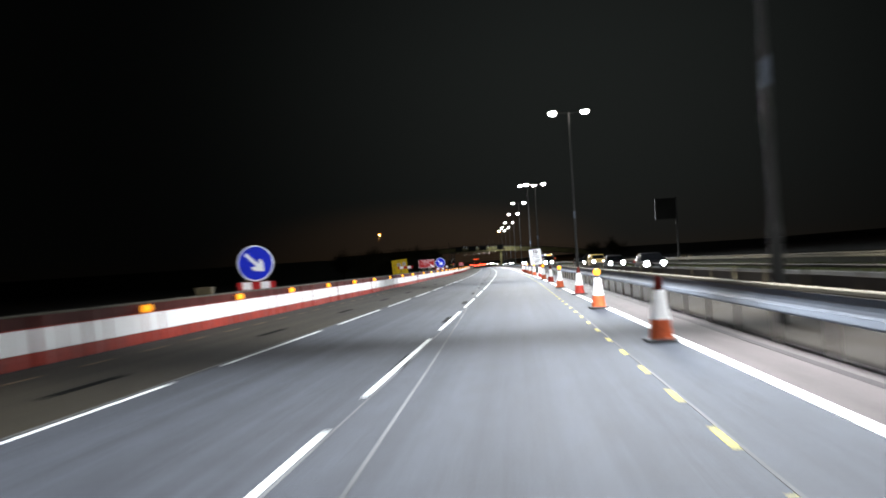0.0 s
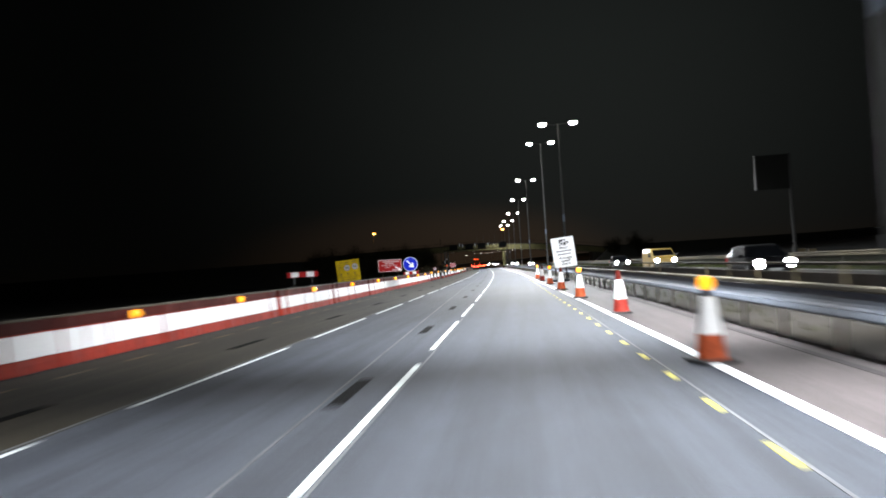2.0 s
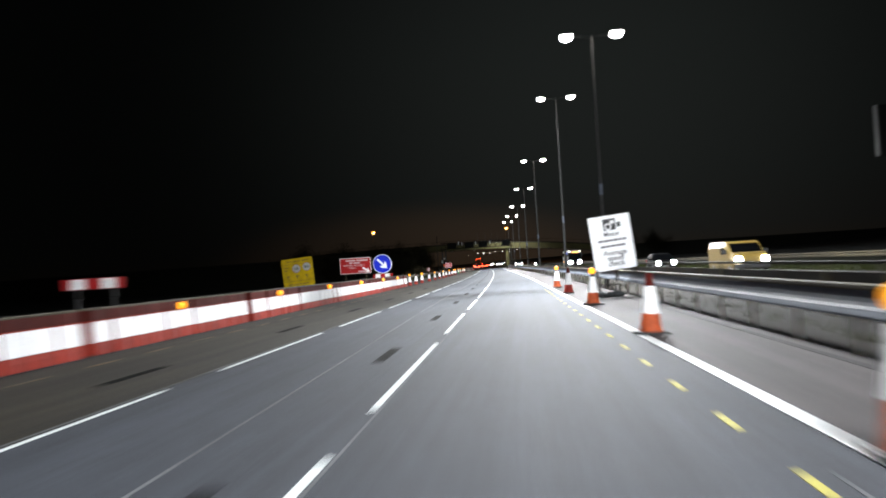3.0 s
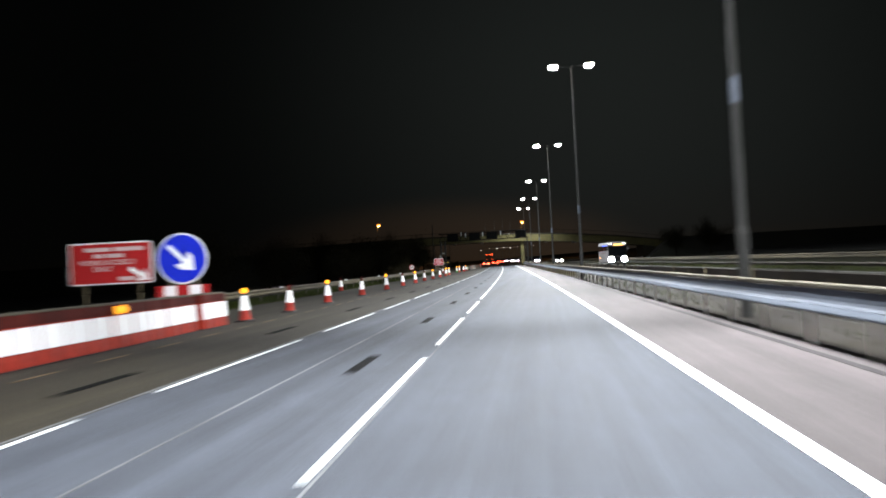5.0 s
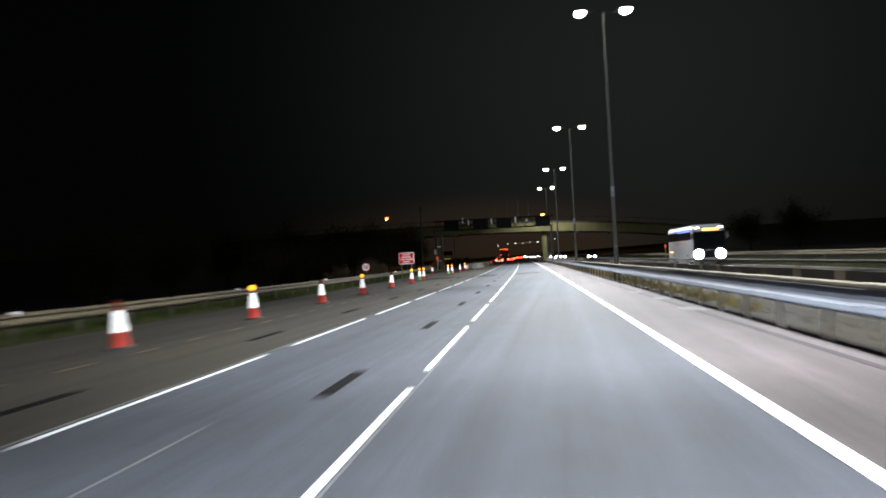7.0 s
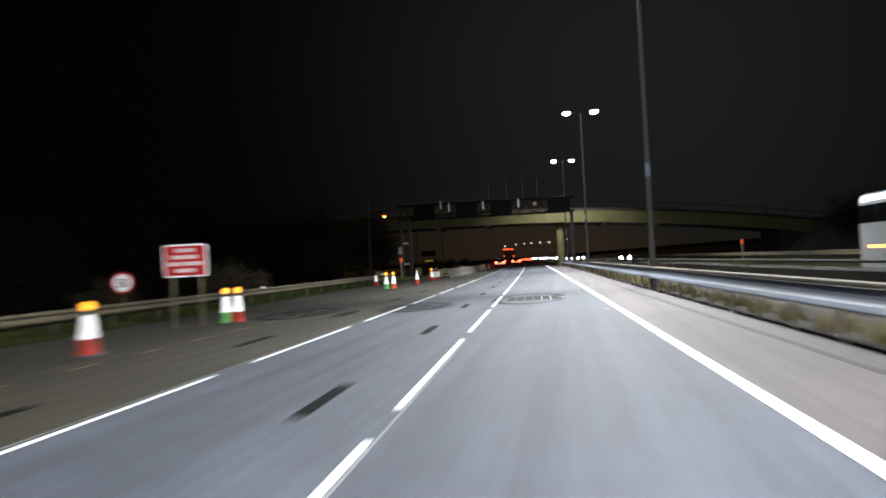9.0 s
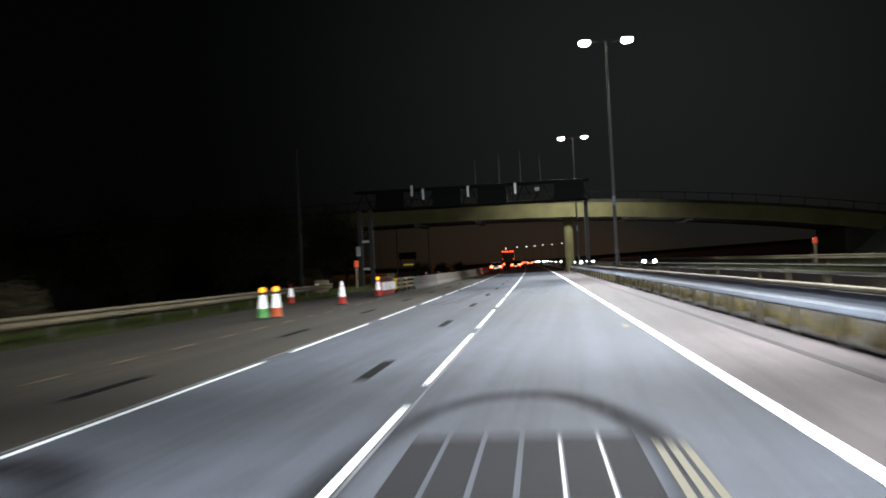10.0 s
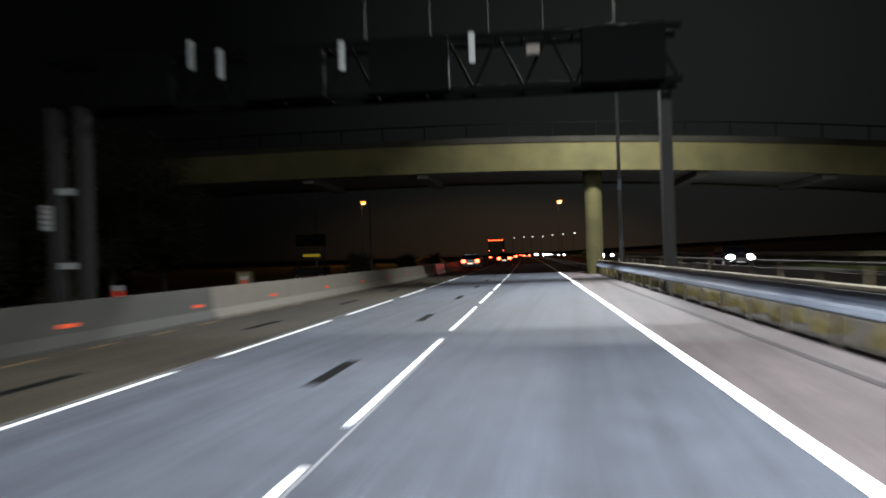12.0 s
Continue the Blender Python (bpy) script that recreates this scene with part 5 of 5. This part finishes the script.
# oncoming, nose towards the camera's side
onc = car(pose(10.4, 62.0, ground_z(10.4)), CAR_DARK, "dark hatchback with bright headlights coming the other way")
for x, y in ((10.5, 83.0), (12.6, 139), (13.0, 325.5), (7.6, 372), (11.0, 389), (11.2, 424), (7.6, 452), (14.4, 470), (11.0, 512), (7.5, 548), (11.2, 590), (7.6, 640)):
    copy_thing(onc, on_road(pose(x, y, ground_z(x))))


def van(m):
    top = thing("van", m, "yellow people-carrier van with bright headlights", "van", "traffic on the motorway")

    def sec(y, hw, z0, z1):
        return [(-hw + 0.05, y, z0), (hw - 0.05, y, z0), (hw, y, z0 + 0.2), (hw, y, z1 - 0.35), (hw - 0.12, y, z1), (-hw + 0.12, y, z1), (-hw, y, z1 - 0.35), (-hw, y, z0 + 0.2)]

    part("body", loft([sec(-2.55, 0.85, 0.35, 0.95), sec(-2.4, 0.95, 0.3, 1.15), sec(-1.75, 0.98, 0.28, 1.22), sec(-1.0, 0.98, 0.28, 1.74), sec(-0.5, 0.98, 0.28, 1.84), sec(2.6, 0.98, 0.28, 1.84)]), CAR_YELLOW, top)
    part("windscreen", loft([[(-0.80, -1.80, 1.23), (0.80, -1.80, 1.23), (0.78, -1.74, 1.17), (-0.78, -1.74, 1.17)], [(-0.76, -1.10, 1.70), (0.76, -1.10, 1.70), (0.74, -1.02, 1.64), (-0.74, -1.02, 1.64)]]), GLASS, top)
    for sx in (-1, 1):
        part("headlight", disc(bmesh.new(), 0.17, -2.5, 0.2, 20, (sx * 0.70, 0.82)), HEADLIGHT, top, "lit white headlight")
        part("side_window", boxed(sx * 0.985 - 0.006, sx * 0.985 + 0.006, -0.95, -0.1, 1.12, 1.50), GLASS, top)
        part("mirror", boxed(sx * 1.1 - 0.1, sx * 1.1 + 0.1, -1.45, -1.3, 1.15, 1.38, bevel=0.02), RUBBER, top)
        for y in (-1.7, 1.6):
            wheel(top, sx * 0.86, y, 0.34, 0.23)
    part("bumper", boxed(-0.92, 0.92, -2.62, -2.45, 0.32, 0.58, bevel=0.04), RUBBER, top)
    return top


van(pose(12.9, 118.0, ground_z(12.9)))


def coach(m):
    top = thing("coach", m, "white coach with dark windows and dazzling headlights", "coach", "traffic on the motorway")

    def sec(y, hw, z0, z1):
        return [(-hw, y, z0), (hw, y, z0), (hw, y, z1 - 0.35), (hw - 0.06, y, z1 - 0.12), (hw - 0.28, y, z1), (-hw + 0.28, y, z1), (-hw + 0.06, y, z1 - 0.12), (-hw, y, z1 - 0.35)]

    part("body", loft([sec(-0.02, 1.14, 0.42, 3.12), sec(0.14, 1.25, 0.36, 3.22), sec(0.6, 1.26, 0.34, 3.30), sec(11.2, 1.26, 0.34, 3.30), sec(11.4, 1.2, 0.4, 3.2)]), CAR_WHITE, top)
    part("front_panel", boxed(-1.21, 1.21, -0.05, 0.03, 0.62, 1.22, bevel=0.02), CAR_DARK, top, "dark front panel")
    part("windscreen", boxed(-1.21, 1.21, -0.05, 0.03, 1.26, 2.74, bevel=0.02), GLASS, top)
    part("destination_display", boxed(-0.5, 0.75, -0.06, -0.02, 2.80, 2.98), DISPLAY, top, "amber destination display")
    for sx in (-1, 1):
        for k in range(6):
            part("side_window", boxed(sx * 1.262 - 0.012, sx * 1.262 + 0.012, 0.75 + 1.75 * k, 2.46 + 1.75 * k, 2.10, 2.82, bevel=0.005), GLASS, top)
        # Headlight discs drawn large to stand for the dazzle around them
        part("headlight", disc(bmesh.new(), 0.36, -0.06, 0.16, 24, (sx * 0.86, 0.92)), HEADLIGHT, top, "lit white headlight")
        part("roof_lamp", boxed(sx * 0.92 - 0.19, sx * 0.92 + 0.19, -0.06, 0.04, 3.0, 3.07), LENS_FAR, top, "white roof marker lamp")
        part("mirror", boxed(sx * 1.36 - 0.11, sx * 1.36 + 0.11, -0.35, -0.2, 2.15, 2.60, bevel=0.04), RUBBER, top)
        part("mirror_arm", rod(bmesh.new(), (sx * 1.1, 0.05, 2.85), (sx * 1.36, -0.28, 2.58), 0.03), RUBBER, top)
        for y in (2.3, 8.6):
            wheel(top, sx * 1.10, y, 0.5, 0.34)
    part("blue_strip", boxed(-1.285, -1.276, 0.8, 6.6, 2.78, 2.86), BLUE_STRIP, top, "blue light strip")
    part("lettering_band", boxed(-1.27, -1.262, 2.6, 7.8, 1.72, 1.98), BAND_FADED, top, "faded pink lettering band")
    part("side_marker", boxed(-1.28, -1.262, 8.9, 10.4, 1.12, 1.22), DISPLAY, top, "amber side marker")
    part("bumper", boxed(-1.2, 1.2, -0.12, 0.1, 0.3, 0.60, bevel=0.05), RUBBER, top)
    return top


coach(pose(14.3, 228.5, ground_z(14.3)))


# ---- verge plants ----
def shrub(m, size, seed, name="shrub", label="straggly dark shrub on the verge", trunk=0.0):
    rnd = random.Random(seed)
    top = thing(name, m, label, "tree" if trunk else "shrub", "plants on the verge")
    stems = bmesh.new()
    tips = []
    if trunk:
        bmesh.ops.create_cone(stems, cap_ends=True, segments=9, radius1=0.22, radius2=0.12, depth=trunk, matrix=Matrix.Translation((0, 0, trunk / 2)))
    for k in range(9 if not trunk else 13):
        a, e = rnd.uniform(0, 6.28), rnd.uniform(0.35, 1.35)
        start = Vector((0, 0, trunk * rnd.uniform(0.55, 1.0)))
        end = start + Vector((math.cos(a) * math.cos(e), math.sin(a) * math.cos(e), math.sin(e))) * size * rnd.uniform(0.6, 1.05)
        mid = (start + end) / 2 + Vector((rnd.uniform(-0.2, 0.2), rnd.uniform(-0.2, 0.2), rnd.uniform(0, 0.25))) * size * 0.4
        rod(stems, start, mid, 0.02 * size, 6)
        rod(stems, mid, end, 0.012 * size, 5)
        tips += [mid, end, (mid + end) / 2, (start + mid) / 2]
    part("trunk" if trunk else "stem", stems, BARK, top)
    verts, faces = [], []
    for tip in tips:
        for _ in range(190 if trunk else 130):
            c = tip + Vector((rnd.gauss(0, 1), rnd.gauss(0, 1), rnd.gauss(0, 0.8))) * size * 0.17
            if c.z < 0.05:
                continue
            u = Vector((rnd.uniform(-1, 1), rnd.uniform(-1, 1), rnd.uniform(-1, 1))).normalized()
            w = u.orthogonal().normalized()
            s = rnd.uniform(0.03, 0.07) * (1 + 0.25 * size)
            n = len(verts)
            verts += [c - u * s, c + w * s * 0.45, c + u * s, c - w * s * 0.45]
            faces.append((n, n + 1, n + 2, n + 3))
    me = bpy.data.meshes.new("leaves")
    me.from_pydata([tuple(v) for v in verts], [], faces)
    me.materials.append(LEAF if trunk else LEAF_DRY)
    leaves = new("crown", me)
    leaves.parent = top
    return top


bush_a = shrub(spot_on(-16.8, 250.6), 1.5, 3)
bush_b = shrub(spot_on(-17.2, 247.6), 1.9, 4)
shrub(spot_on(-27, 243), 3.2, 5, "tree", "dark leafy tree behind the verge", 2.6)
for k, (x, y, s) in enumerate(((-17.8, 236, 0), (-22, 306, 1), (-17.0, 349, 1), (-19.2, 362, 1), (-16.6, 376, 0), (-18.4, 391, 1), (-20.5, 409, 1), (-17.5, 425, 1))):
    copy_thing((bush_a, bush_b)[s], on_road(pose(x, y, ground_z(x), 0, 0, 47 * k)))


# Dark trees behind the verge and before the bridge's approach
tree_a = shrub(spot_on(-21.5, 309.5), 4.2, 11, "tree", "dark leafy tree beside the bridge", 3.4)
tree_b = shrub(spot_on(-24.5, 304.0), 4.8, 12, "tree", "dark leafy tree beside the bridge", 3.0)
for k, (x, y, big) in enumerate(((-20.6, 313.5, 0), (-28.0, 308.0, 1), (-32.5, 303.0, 0), (-27.5, 297.0, 1), (-34.0, 292.0, 0), (-30.0, 283.0, 1), (-31.5, 268.0, 0), (-29.0, 258.0, 1), (-33.0, 232.0, 0), (-30.5, 215.0, 1), (-32.0, 198.0, 0),
                                 (38.0, 306.0, 1), (44.0, 300.0, 0))):
    copy_thing((tree_a, tree_b)[big], on_road(pose(x, y, ground_z(x), 0, 0, 67 * k)))
for k, x in enumerate((-22.5, -27.0, -31.5, -36.0, -41.0, -46.0, -51.0, -57.0)):
    copy_thing((tree_b, tree_a)[k % 2], on_road(pose(x, 311.0 - 1.3 * (k % 3), ground_z(x), 0, 0, 51 * k)) @ Matrix.Scale(1.3 + 0.1 * (k % 3), 4))
# Unlit columns beyond the bridge
for x, y in ((-20.1, 345.0), (-16.2, 352.0)):
    post = thing("lamp_column", spot_on(x, y), "dark unlit lamp column beyond the bridge", "pole", "columns beyond the bridge")
    part("column", lathe([(0.13, 0), (0.12, 1.6), (0.085, 1.7), (0.05, 10.0)], 12), POLE, post)
    part("arm", rod(bmesh.new(), (0, 0, 9.95), (1.1, 0, 10.1), 0.035), POLE, post)


# Grass blades along both verges
def grass(name, x0, x1, y0, y1, count, seed, tall=1.0, clump=0.0, material=BLADE, words="rough green grass on the verge"):
    rs = np.random.RandomState(seed)
    x = rs.uniform(x0, x1, count)
    y = rs.uniform(y0, y1, count)
    if clump:
        y = y0 + clump * np.round((y - y0) / clump) + rs.normal(0, 0.2, count)
    h = rs.uniform(0.05, 0.20, count) * (0.6 + 0.8 * rs.rand(count)) * tall
    a = rs.uniform(0, np.pi, count)
    lean = rs.normal(0, 0.05, (count, 2))
    z = np.array([ground_z(v) for v in x]) + np.interp(y, RUN, RISE)
    x = x + np.interp(y, RUN, BEND)
    w = 0.018
    v = np.empty((count, 3, 3))
    v[:, 0] = np.stack([x - np.cos(a) * w, y - np.sin(a) * w, z], 1)
    v[:, 1] = np.stack([x + np.cos(a) * w, y + np.sin(a) * w, z], 1)
    v[:, 2] = np.stack([x + lean[:, 0], y + lean[:, 1], z + h], 1)
    me = bpy.data.meshes.new(name)
    me.from_pydata(v.reshape(-1, 3).tolist(), [], np.arange(count * 3).reshape(-1, 3).tolist())
    me.materials.append(material)
    tagged(new(name, me), words, "grass", kind="stuff")


grass("grass", -16.4, -13.25, 130, 300, 60000, 1)
grass("weeds", 4.3, 5.0, 60, 330, 1600, 3)
grass("weeds", 4.15, 4.6, 178.3, 330, 6000, 5, 2.2, 2.055, BLADE_DRY, "dry olive weeds growing behind the steel barrier")
grass("grass", 17.05, 22.5, 0, 330, 40000, 2)
